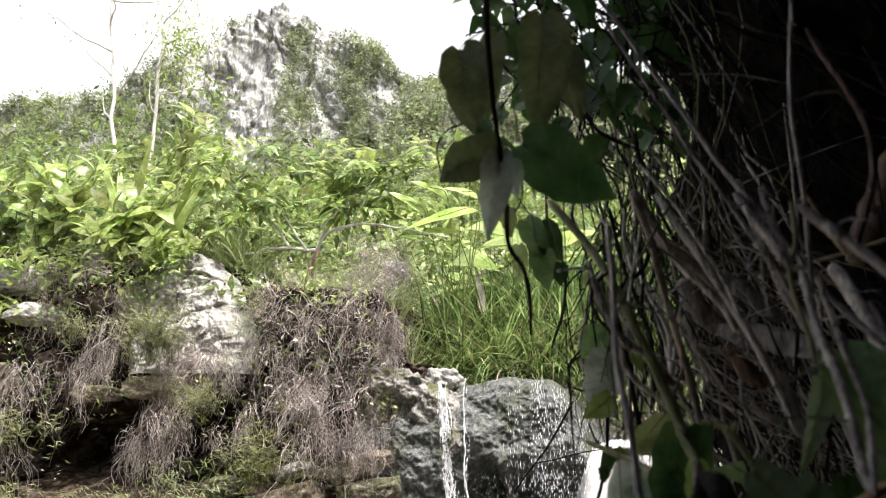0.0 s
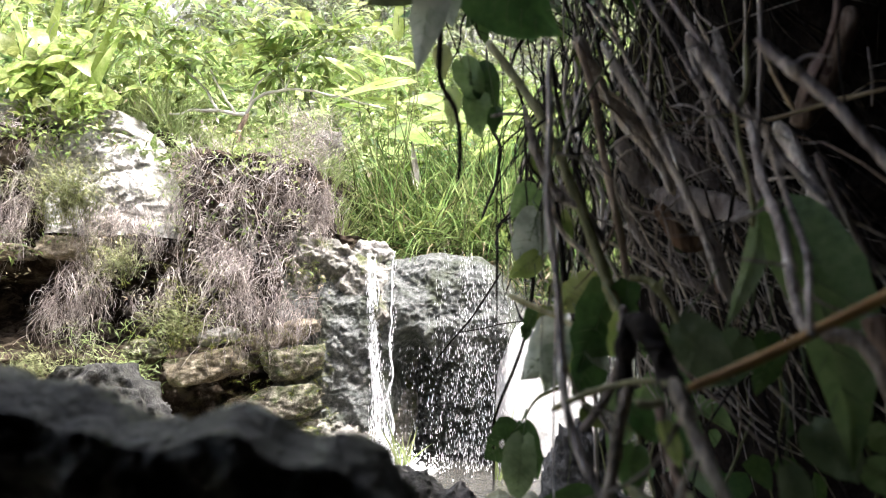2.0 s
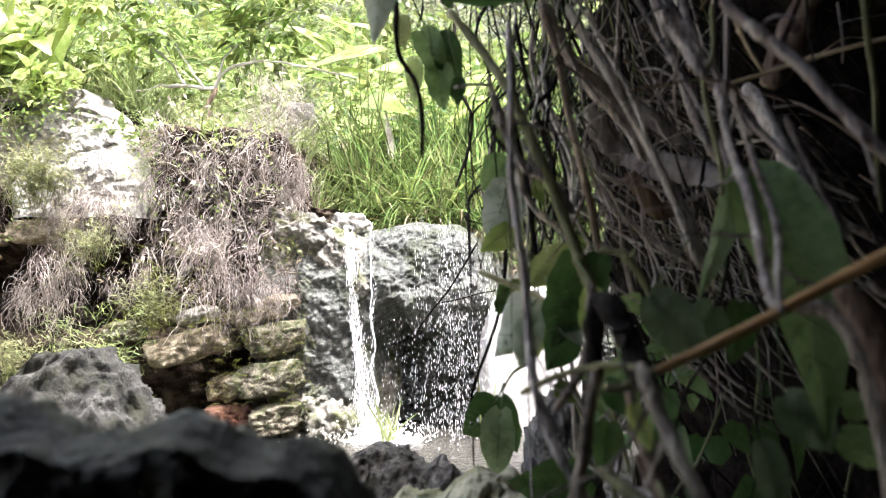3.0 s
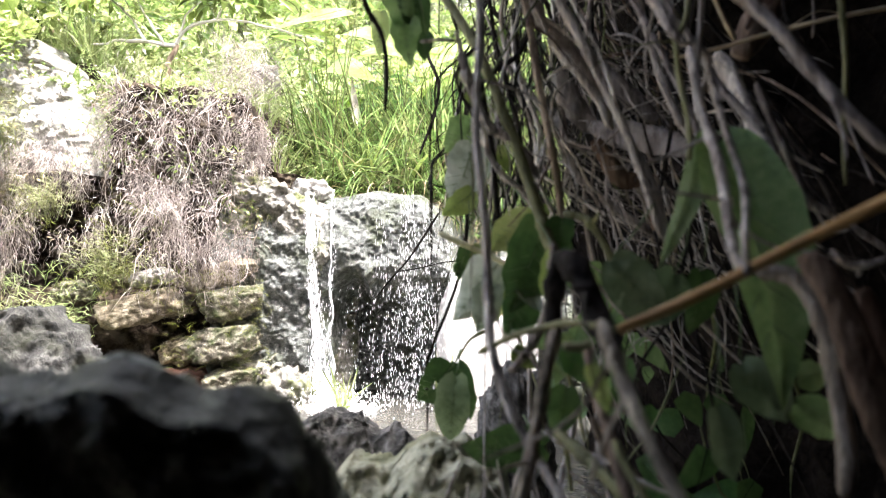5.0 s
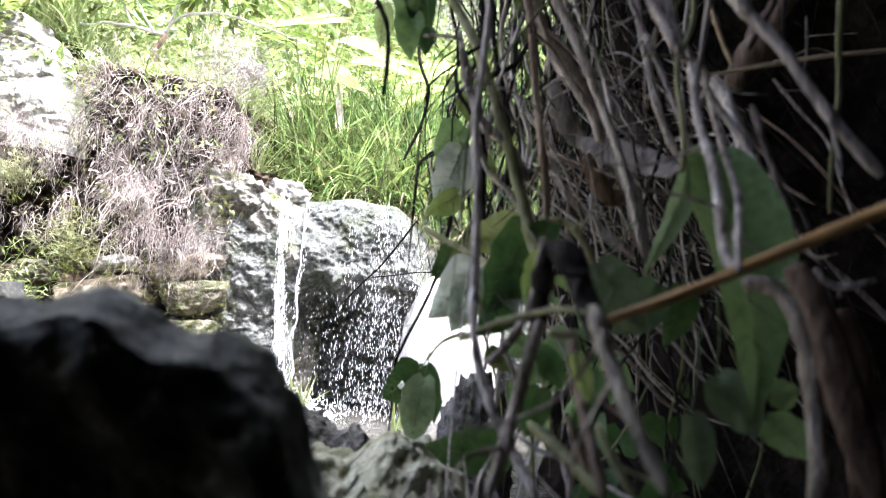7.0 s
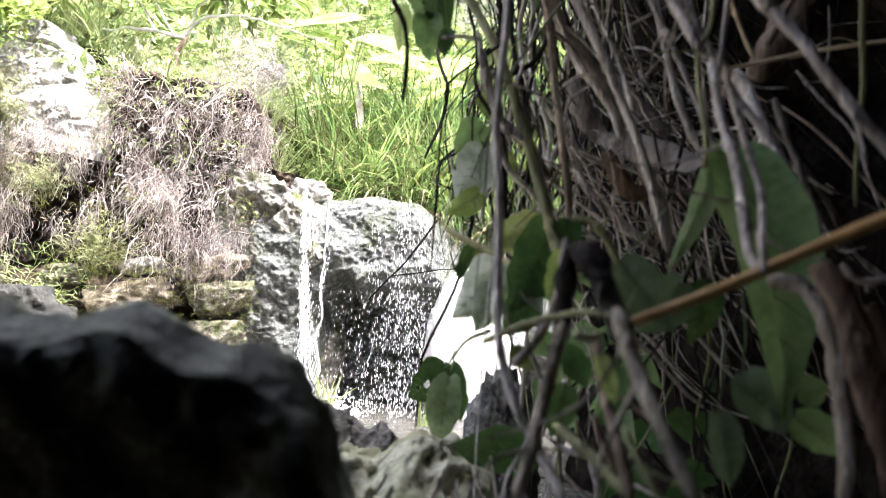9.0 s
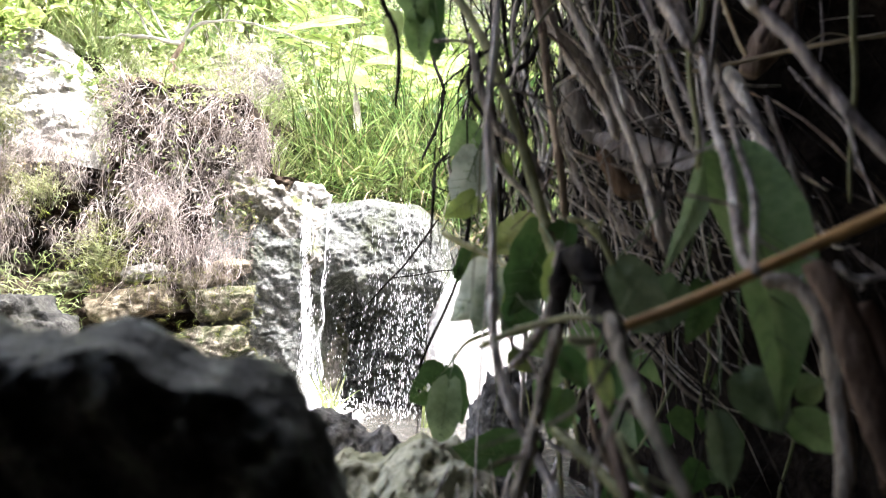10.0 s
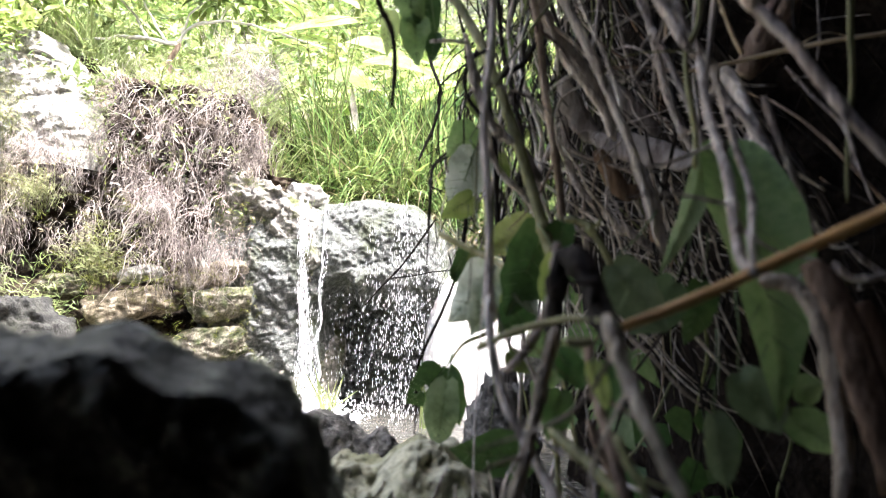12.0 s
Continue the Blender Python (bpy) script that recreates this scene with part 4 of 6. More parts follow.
def shrub(name, at, height, stems, leaves, leaf_len, thin, mat, label, seed, lean=.35, stem_mat=None, group="shrubs on the bank", droop=.35, cat="shrub", shape=.5):
    """A broad-leaved shrub: stems, and single leaves in whorls along their upper halves."""
    rr = random.Random(seed)
    t = thing(name, label, cat, at, group)
    me = []
    for k in range(3):
        g = Geo()
        g.leaf((0, 0, 0), (1, 0, .25), (-.2, 0, 1), 1, thin, 6, .18, droop + .12 * k, shape, .05, k)
        me.append(g.mesh("leaf", mat))
    for _ in range(stems):
        top = Vector(at) + Vector((rr.gauss(0, lean), rr.gauss(0, lean * .6), height * rr.uniform(.6, 1.05)))
        line = spline([at, Vector(at).lerp(top, .5) + Vector((rr.gauss(0, .05), rr.gauss(0, .05), .03)), top], 6, .02, seed)
        g = Geo()
        g.tube(line, .007, .003, 6)
        part("stem", g, stem_mat or VINE_GREEN, t)
        for k in range(leaves):
            s = .35 + .65 * (k + rr.random()) / leaves
            p = line[min(len(line) - 1, int(s * (len(line) - 1)))]
            ob = part("leaf", rr.choice(me), mat, t)
            size = leaf_len * rr.uniform(.65, 1.2)
            ob.matrix_basis = Matrix.Translation(p) @ Euler((.8, 0, 0)).to_matrix().to_4x4() @ Euler((rr.gauss(0, .3), rr.uniform(-1.0, .05) * (.4 + s), 2.4 * k + rr.gauss(0, .3))).to_matrix().to_4x4() @ Matrix.Scale(size, 4)
    return t


shrub("shrub", (-3.65, 4.55, 2.3), .85, 12, 13, .20, .46, LEAF_LIGHT, "broad-leaved light green shrub on the bank", 51, .34, shape=.8)
shrub("shrub", (-2.93, 4.36, 2.22), .62, 9, 12, .19, .5, LEAF_LIGHT, "young shrub with rounded bright green leaves", 52, .25, shape=.8)
shrub("shrub", (-2.75, 4.42, 2.22), .30, 6, 10, .14, .55, LEAF_LIGHT, "low green leaves spilling over the bank", 53, .25)
shrub("shrub", (-4.3, 4.7, 2.3), .7, 5, 12, .2, .45, LEAF_MID, "green shrub on the bank", 54)
shrub("shrub", (-3.9, 4.3, 1.9), .4, 5, 10, .14, .4, LEAF_YELLOW, "yellow-green weed on the bank face", 55, .25)
shrub("shrub", (-3.1, 4.95, 2.4), 1.3, 3, 16, .23, .36, LEAF_LIGHT, "tall leafy green sapling behind the bank", 56, .16, droop=.45, shape=.6)
shrub("shrub", (-2.2, 4.6, 1.95), .25, 4, 8, .10, .5, LEAF_MID, "small leafy weed in a cleft of the bank", 57, .15)
shrub("shrub", (-1.5, 4.4, 1.85), .22, 5, 8, .07, .5, LEAF_LIGHT, "small green sprigs among the dry roots", 58, .25)
shrub("shrub", (-1.95, 4.35, 1.55), .2, 4, 8, .07, .5, LEAF_MID, "small green sprigs among the dry roots", 59, .15)


def strap_plant(at, count, length, label, seed):
    rr = random.Random(seed)
    t = thing("strap_leaved_plant", label, "plant", at)
    for k in range(count):
        g = Geo()
        a = rr.uniform(0, 6.28)
        way = Vector((.13 * math.cos(a), .13 * math.sin(a), 1))
        g.leaf(at, way, (math.cos(a + 2.6), math.sin(a + 2.6) - .6, .2), length * rr.uniform(.7, 1.05), .10, 7, .3, rr.uniform(.1, .4), .5)
        part("leaf", g, LEAF_PALE, t)
    return t


shrub("shrub", (-3.72, 4.35, 1.98), .4, 7, 10, .15, .55, LEAF_LIGHT, "low leafy green weed on the crumbling brow", 60, .22, shape=.8)
strap_plant((-3.16, 4.70, 2.35), 9, 1.05, "upright pale strap-leaved plant", 61)
strap_plant((-2.82, 4.70, 2.3), 7, .95, "smaller pale strap-leaved plant", 62)

# The bare-branched bush over the dry roots, and its leafy boughs.
branchy = thing("bush", "open bush with bare pale boughs and feathery leaves", "bush", (-1.82, 4.85, 2.05))
BOUGHS = [([(-1.86, 4.85, 2.02), (-1.83, 4.88, 2.25), (-1.77, 4.90, 2.45)], .022, .016),
          ([(-1.77, 4.90, 2.45), (-1.95, 4.88, 2.46), (-2.12, 4.86, 2.47), (-2.40, 4.84, 2.42)], .014, .006),
          ([(-1.77, 4.90, 2.45), (-1.70, 4.90, 2.56), (-1.52, 4.92, 2.63), (-1.2, 4.95, 2.60), (-.82, 5.0, 2.52)], .013, .006),
          ([(-1.95, 4.88, 2.46), (-2.10, 4.90, 2.65), (-2.30, 4.95, 2.85), (-2.60, 5.0, 3.12)], .010, .004),
          ([(-1.85, 4.89, 2.46), (-2.02, 4.92, 2.70), (-2.15, 5.0, 2.95), (-2.2, 5.0, 3.2)], .009, .003),
          ([(-1.75, 4.90, 2.52), (-1.7, 4.95, 2.70), (-1.5, 5.0, 2.9), (-1.25, 5.0, 3.1)], .008, .003),
          ([(-1.52, 4.92, 2.63), (-1.45, 5.0, 2.85), (-1.45, 5.05, 3.1)], .006, .003),
          ([(-2.30, 4.95, 2.85), (-1.95, 5.0, 3.0), (-1.6, 5.05, 3.12)], .006, .003),
          ([(-2.30, 4.95, 2.85), (-2.5, 5.0, 3.2), (-2.8, 5.05, 3.45)], .006, .003),
          ([(-1.5, 5.0, 2.9), (-1.2, 5.05, 3.05), (-.95, 5.1, 3.1)], .006, .003),
          ([(-2.4, 4.84, 2.42), (-2.55, 4.9, 2.7), (-2.6, 4.95, 2.95)], .006, .003)]
rb = random.Random(71)
for pts, r0, r1 in BOUGHS:
    g = Geo()
    g.tube(spline(pts, 6, .02, r0 * 99), r0, r1, 7, .25, r0 * 50)
    part("bough", g, TRUNK_PALE if r0 < .02 else VINE_BROWN, branchy)
for k in range(84):
    # a feathery spray: a thin rib with leaflets on both sides
    src = BOUGHS[rb.choice((3, 4, 5, 6, 7, 7, 3, 5, 8, 8, 9, 9, 10))][0]
    a, b = Vector(src[-2]), Vector(src[-1])
    p = a.lerp(b, rb.uniform(-.6, 1.1)) + Vector((rb.gauss(0, .14), rb.gauss(0, .12), rb.gauss(0, .10)))
    way = Vector((rb.gauss(0, 1), rb.gauss(-.4, .7), rb.uniform(-.35, .45))).normalized()
    length, g = rb.uniform(.20, .34), Geo()
    side = way.cross((0, 0, 1)).normalized()
    tip = p + way * length + Vector((0, 0, -.06))
    g.tube([p, p.lerp(tip, .5) + Vector((0, 0, .02)), tip], .003, .001, 4)
    for i in range(4):
        c = p.lerp(tip, (i + 1) / 5) + Vector((0, 0, .012))
        for sgn in (-1, 1):
            g.leaf(c, side * sgn + way * .7 + Vector((0, 0, rb.gauss(-.15, .3))), (rb.gauss(0, .35), rb.gauss(-.55, .3), 1), rb.uniform(.10, .16), .052, 4, .2, .45, .5)
    g.leaf(tip, way, (0, -.2, 1), .13, .045, 4, .2, .3, .5)
    part("leaf_spray", g, LEAF_MID if k % 5 < 2 else LEAF_LIGHT, branchy)


def big_leaf_plant(at, label, seed, count, length, width, mat, spread=.9, toward=(0, -.2), tall=1.0):
    rr = random.Random(seed)
    t = thing("broad_leaved_plant", label, "plant", at)
    for k in range(count):
        a = 6.28 * k / count + rr.gauss(0, .3)
        h = tall * rr.uniform(.6, 1.0)
        p = Vector(at) + Vector((.25 * math.cos(a) * spread, .2 * math.sin(a), h))
        g = Geo()
        g.tube(spline([at, Vector(at).lerp(p, .6) + Vector((0, 0, .1)), p], 5), .006, .004, 6)
        part("stalk", g, VINE_GREEN, t)
        g = Geo()
        g.leaf(p, (math.cos(a) + toward[0], .6 * math.sin(a) + toward[1], rr.uniform(-.1, .5)), (rr.gauss(0, .3), -.5, 1), length * rr.uniform(.75, 1.1), width * rr.uniform(.8, 1.1), 9, .22, .35, .55, .03, k)
        part("leaf", g, mat, t)
    return t


big_leaf_plant((-1.0, 5.5, 1.8), "broad paddle-leaved plant with glossy bright leaves", 81, 9, .75, .27, LEAF_LIGHT, 1.3, tall=.9)
big_leaf_plant((-.35, 5.9, 1.75), "broad paddle-leaved plant behind the grass", 82, 9, .7, .22, LEAF_LIGHT, 1.2, tall=.9)
big_leaf_plant((-2.0, 6.4, 2.6), "leafy plant behind the bank", 83, 8, .4, .15, LEAF_LIGHT)

paddles = thing("broad_leaved_plant", "plant with wide glossy pale-lit paddle leaves", "plant", (-.75, 5.0, 1.6))
for base, tip, wide in (((-.574, 4.7, 2.604), (-1.108, 4.6, 2.518), .17), ((-.792, 4.75, 2.731), (-1.02, 4.65, 2.86), .13), ((-.94, 4.75, 2.62), (-1.17, 4.65, 2.79), .13), ((-.737, 4.9, 2.962), (-.727, 4.8, 3.299), .08),
                        ((-.967, 4.75, 2.491), (-.70, 4.65, 2.466), .10), ((-.586, 4.8, 2.728), (-.80, 4.7, 2.81), .12), ((-.899, 4.8, 2.423), (-1.112, 4.7, 2.483), .10), ((-.60, 4.8, 2.9), (-.52, 4.7, 3.2), .09)):
    g, b, d = Geo(), Vector(base), Vector(tip) - Vector(base)
    g.tube(spline([(-.75, 5.0, 1.6), b.lerp((-.75, 5.0, 1.6), .4), b, b + d * .5], 5), .004, .003, 6)
    part("stalk", g, VINE_GREEN, paddles)
    g = Geo()
    g.leaf(b, d, (d.z * .2, -.8, .9), d.length, wide, 10, .25, .12, .6, .05, wide * 90)
    part("leaf", g, LEAF_PALE, paddles)

# Dry leaning sheaths among the grass.
sheath = thing("dry_sheath", "pale dry leaf sheath standing among the grass", "plant", (-.68, 5.55, 1.55))
g = Geo()
g.leaf((-.58, 4.98, 1.94), (-.16, 0, 1), (0, -1, .1), .38, .055, 8, .5, .15, .5, .3, 2)
part("sheath", g, DEAD_LEAF, sheath)


def grass_patch(x0, x1, y0, y1, z, amount, lmin, lmax, width, mat, label, seed, bend=(.3, 1.3), fan=.45):
    rr = random.Random(seed)
    g = Geo()
    for _ in range(amount):
        x, y = rr.uniform(x0, x1), rr.uniform(y0, y1)
        zz = z(x, y) if callable(z) else z + rr.gauss(0, .03)
        g.blade((x, y, zz), (rr.gauss(0, fan), rr.gauss(-.1, fan), 1), rr.uniform(lmin, lmax), width * rr.uniform(.5, 1.4), rr.uniform(*bend), 5)
    return tagged(new("grass", g.mesh("grass", mat)), label, "grass", "", "stuff")


top_z = lambda x, y: max(fall_top(x, y), ground_z(x, y) if y > 5.4 else 0) - .02
grass_patch(-1.0, .75, 4.95, 6.2, top_z, 4600, .45, 1.15, .012, GRASS, "tall bright green grass above the waterfall", 91, (.5, 2.6), .42)
# Dark leaf colour fills in the shadowed gaps between the grass blades.
leaf_cloud("undergrowth", "dark leaves added behind the grass to stand for shade", LEAF_DARK, 37, 3600, lambda r: ((r.uniform(-1.0, 1.0), r.uniform(5.7, 6.4), r.uniform(1.6, 2.5)), .12), .12)
grass_patch(-1.0, .8, 4.8, 5.3, top_z, 900, .2, .5, .012, GRASS, "shorter green grass at the waterfall's lip", 92, (.5, 1.8), .7)
grass_patch(-.85, .8, 4.75, 5.0, top_z, 700, .10, .28, .006, ROOT_TAN, "dry straw fringe over the waterfall's lip", 93, (1.0, 3.0), .9)
grass_patch(-.3, 1.4, 5.2, 7.0, top_z, 900, .7, 1.3, .018, GRASS, "tall reeds behind the grass", 94, (.5, 2.2), .35)
grass_patch(-1.9, -1.0, 4.6, 5.2, lambda x, y: bank_top(x) - .03, 700, .15, .4, .008, LEAF_YELLOW, "yellow-green grass on the bank", 95)
grass_patch(-3.2, -2.2, 4.7, 5.6, lambda x, y: bank_top(x) - .03, 800, .2, .5, .010, LEAF_YELLOW, "yellow-green grass behind the outcrop", 96)


def ferny(x0, x1, y, z0, z1, amount, size, mat, label, seed):
    rr = random.Random(seed)
    g = Geo()
    for _ in range(amount):
        p = Vector((rr.uniform(x0, x1), y + rr.gauss(0, .05), rr.uniform(z0, z1)))
        d = Vector((rr.gauss(0, .6), -abs(rr.gauss(.5, .3)), rr.uniform(-.2, .9))).normalized()
        tip = p + d * size * rr.uniform(.6, 1.4) + Vector((0, 0, -.25 * size))
        g.tube([p, p.lerp(tip, .5) + Vector((0, 0, .12 * size)), tip], .0014, .0006, 3)
        for i in range(6):
            c = p.lerp(tip, i / 6 + .1) + Vector((0, 0, .06 * size))
            g.leaf(c, (rr.gauss(0, 1), rr.gauss(-.3, .5), rr.gauss(0, .6)), (0, -.5, 1), size * .24, size * .036, 2, .2, .3)
    return tagged(new("bank_weeds", g.mesh("bank_weeds", mat)), label, "weeds", "", "stuff")


ferny(-1.85, -1.5, 4.02, .85, 1.3, 60, .14, MOSS, "feathery olive weeds on the bank face", 101)
ferny(-2.25, -1.85, 3.95, .55, .95, 60, .2, LEAF_YELLOW, "thin-bladed green weeds at the bank's foot", 102)
ferny(-2.7, -2.35, 4.15, 1.45, 1.95, 130, .13, MOSS, "olive broom-like weeds on the bank", 103)
ferny(-2.35, -2.1, 4.05, 1.15, 1.4, 40, .12, MOSS, "green weeds among the roots", 104)
ferny(-3.0, -2.2, 4.0, .4, .8, 160, .16, WEED, "straggling weeds at the bank's foot", 105)
ferny(-1.4, -.88, 3.9, .42, .95, 170, .055, MOSS, "moss and tiny weeds on the stones", 111)
ferny(-1.95, -1.3, 3.88, .8, 1.0, 120, .07, MOSS, "tiny weeds along the ledge", 112)
ferny(-2.15, -1.85, 4.5, 1.7, 2.25, 150, .14, LEAF_YELLOW, "yellow-green weeds beside the white slab", 113)
ferny(-1.2, -.95, 4.15, 1.1, 1.5, 60, .08, MOSS, "mossy weeds beside the fall", 106)
ferny(-4.5, -3.4, 4.05, .5, 1.2, 160, .16, WEED, "straggling weeds on the bank", 107)
grass_patch(-2.9, -1.55, 3.3, 3.95, lambda x, y: ground_z(x, y), 900, .08, .28, .006, LEAF_YELLOW, "short sunlit grass at the bank's foot", 108, (.4, 1.6), .6)
grass_patch(-.54, -.46, 3.9, 3.98, lambda x, y: WATER_Z, 12, .15, .34, .012, LEAF_YELLOW, "yellow reed blades standing in the pool", 109, (.2, .6), .3)
grass_patch(-.02, .06, 3.8, 3.9, lambda x, y: WATER_Z, 8, .15, .4, .008, LEAF_YELLOW, "thin reed blades standing in the pool", 110, (.1, .5), .15)


def broom(at, height, spread, count, mat, label, seed, leafy=8):
    """A clump of fine upright stems set with tiny leaves, fanning out and nodding at the tips."""
    rr = random.Random(seed)
    g = Geo()
    for _ in range(count):
        p = Vector((at[0] + rr.gauss(0, spread * .5), at[1] + rr.gauss(0, .04), at[2] + rr.gauss(0, height * .12)))
        out, h = Vector((rr.gauss(0, .28), rr.gauss(-.2, .2), 1)).normalized(), height * rr.uniform(.5, 1.15)
        nod = Vector((out.x * .5 + rr.gauss(0, .08), -.15, -.22)) * h
        pts = [p + out * h * q + nod * q * q for q in (0, .25, .5, .75, 1)]
        g.tube(pts, .0016, .0006, 3)
        for i in range(leafy):
            q = rr.uniform(.2, 1)
            g.leaf(p + out * h * q + nod * q * q, (rr.gauss(0, .8), rr.gauss(-.2, .5), rr.uniform(-.2, .9)), (rr.gauss(0, .4), -.6, 1), height * rr.uniform(.10, .20), height * .03, 2, .2, .3)
    return tagged(new("bank_weeds", g.mesh("bank_weeds", mat)), label, "weeds", "", "stuff")


broom((-2.44, 4.02, 1.58), .34, .18, 110, WEED, "olive broom-like weed clump on the bank", 141)
broom((-2.10, 3.98, 1.24), .24, .08, 50, WEED, "yellowish olive weed tuft among the roots", 142)
broom((-1.74, 3.97, .86), .32, .08, 55, WEED, "feathery olive weed clump over the ledge", 143)
broom((-2.02, 3.86, .54), .30, .16, 110, LEAF_YELLOW, "bright yellow-green weed clump at the bank's foot", 144)
broom((-2.42, 3.86, .60), .28, .20, 60, WEED, "thin green weed blades at the bank's foot", 145)
broom((-3.40, 3.92, 1.05), .34, .30, 110, WEED, "pale green weeds on the broken bank", 146)
broom((-3.30, 3.85, .62), .30, .40, 150, WEED, "pale weeds low on the broken bank", 147)
broom((-3.02, 4.10, 1.72), .22, .20, 50, WEED, "small yellow-green weeds below the brow", 148)
root_curtain(-1.50, -1.03, 3.95, 1.30, 1.0, 52, .22, .42, ROOT_DRY, "dry roots trailing down to the stones", 19, .0012, .05, -.2)
root_curtain(-1.16, -1.03, 4.32, 1.9, 1.35, 48, .15, .40, ROOT_DRY, "dry roots at the corner of the bank", 20, .0012, .05, -.3)
root_curtain(-2.0, -1.75, 4.1, 1.55, 1.2, 24, .2, .42, ROOT_DRY, "stray dry roots over a dark gap", 21, .0011, -.05, -.05)
root_curtain(-2.42, -2.02, 4.0, 1.22, 1.0, 46, .18, .36, ROOT_DRY, "pale dry roots curling over the crumbling ledge", 17, .0012, -.1, -.2)
root_curtain(-3.75, -3.30, 3.95, 1.45, 1.0, 60, .4, .8, ROOT_DRY, "long pale roots down the far bank", 18, .0012, -.15, -.2)


# Dead and green leaf bits caught in the dry roots.
leaf_cloud("caught_leaves", "dry curled leaves caught in the roots", DEAD_LEAF, 121, 240, lambda r: ((r.uniform(-1.95, -1.05), 4.15 + r.gauss(0, .05), r.uniform(1.25, 2.1)), .05), .04)
leaf_cloud("caught_leaves", "small green creeper leaves over the bank", LEAF_MID, 122, 260, lambda r: ((r.uniform(-2.1, -1.05), 4.14 + r.gauss(0, .05), r.uniform(1.2, 2.15)), .05), .035)
leaf_cloud("caught_leaves", "small green creeper leaves on the broken bank", LEAF_MID, 123, 700, lambda r: ((r.uniform(-3.8, -2.2), 4.15 + r.gauss(0, .05), r.uniform(1.2, 2.35)), .06), .045)
leaf_cloud("caught_leaves", "ivy-like leaves spilling over the brow", LEAF_LIGHT, 124, 620, lambda r: ((r.uniform(-3.6, -2.5), 4.35 + r.gauss(0, .08), r.uniform(2.1, 2.4)), .07), .08)
grass_patch(-.95, .6, 4.95, 5.6, top_z, 160, .3, .6, .03, LEAF_LIGHT, "broad pale blades among the grass", 131, (.3, 1.2), .4)
leaf_cloud("caught_leaves", "bright leafy creeper spilling over the bank", LEAF_LIGHT, 125, 420, lambda r: ((r.uniform(-4.1, -3.45), 4.2 + r.gauss(0, .08), r.uniform(1.75, 2.35)), .07), .09)
leaf_cloud("caught_leaves", "small pale bits of dead leaf over the bank", ROOT_TAN, 126, 260, lambda r: ((r.uniform(-3.9, -1.05), 4.1 + r.gauss(0, .08), r.uniform(.9, 2.3)), .06), .03)
grass_patch(-.95, .7, 4.9, 5.7, top_z, 260, .3, .8, .012, ROOT_TAN, "dead straw-coloured blades among the grass", 132, (.5, 2.2), .5)
# Dark leaves put behind the shrubs as their inner shading.
leaf_cloud("undergrowth", "dark leaves added inside the bank's bushes to stand for shade", LEAF_DARK, 38, 420, lambda r: ((r.uniform(-3.95, -2.7), r.uniform(4.75, 5.0), r.uniform(2.3, 2.85)), .1), .13)
leaf_cloud("undergrowth", "shaded leaves inside the open bush", LEAF_MID, 39, 420, lambda r: ((r.uniform(-2.6, -1.1), r.uniform(5.15, 5.5), r.uniform(2.45, 3.0)), .12), .12)
leaf_cloud("caught_leaves", "small green sprigs growing through the dry roots", LEAF_LIGHT, 127, 300, lambda r: ((r.uniform(-2.0, -1.1), 4.06 + r.gauss(0, .05), r.uniform(1.5, 2.1)), .035), .03)

# ---- the near side: vines, lianas and leaves under the overhang ----
def vine(name, pts, r0, r1, mat, label, bent=.006, knots=2):
    """One woody vine through its turning points, uneven in thickness, with swollen knots and snapped side shoots."""
    seed = pts[0][0] * 31 + pts[-1][2] * 17
    line = spline(pts, 10, bent, seed)
    g = Geo()
    g.tube(line, r0 * .86, r1 * .86, 12, .16 if knots else .05, seed, .5)
    ob = tagged(new(name, g.mesh(name, mat)), label, name, "vines under the overhang")
    rr = random.Random(int(seed * 100))
    for k in range(knots if len(pts) > 3 else min(1, knots)):
        i = rr.randint(4, len(line) - 6)
        d = (line[i + 1] - line[i]).normalized()
        r = (r0 + (r1 - r0) * i / len(line)) * 1.02
        g = Geo()
        g.tube([line[i] + d * (r * q) for q in (-2.2, -1.4, -.7, 0, .7, 1.4, 2.2)], r, r, 10, .3, seed + k, .42)
        part("knot", g, mat, ob)
        if rr.random() < .6:
            g, way = Geo(), (d + Vector((rr.gauss(0, .8), rr.gauss(-.2, .5), rr.gauss(.1, .5)))).normalized()
            tip = line[i] + way * rr.uniform(.03, .12)
            g.tube(spline([line[i], line[i].lerp(tip, .5) + Vector((rr.gauss(0, .008), 0, rr.gauss(0, .008))), tip], 4), r * .35, r * .12, 6, .3, seed)
            part("side_shoot", g, mat, ob)
    return ob


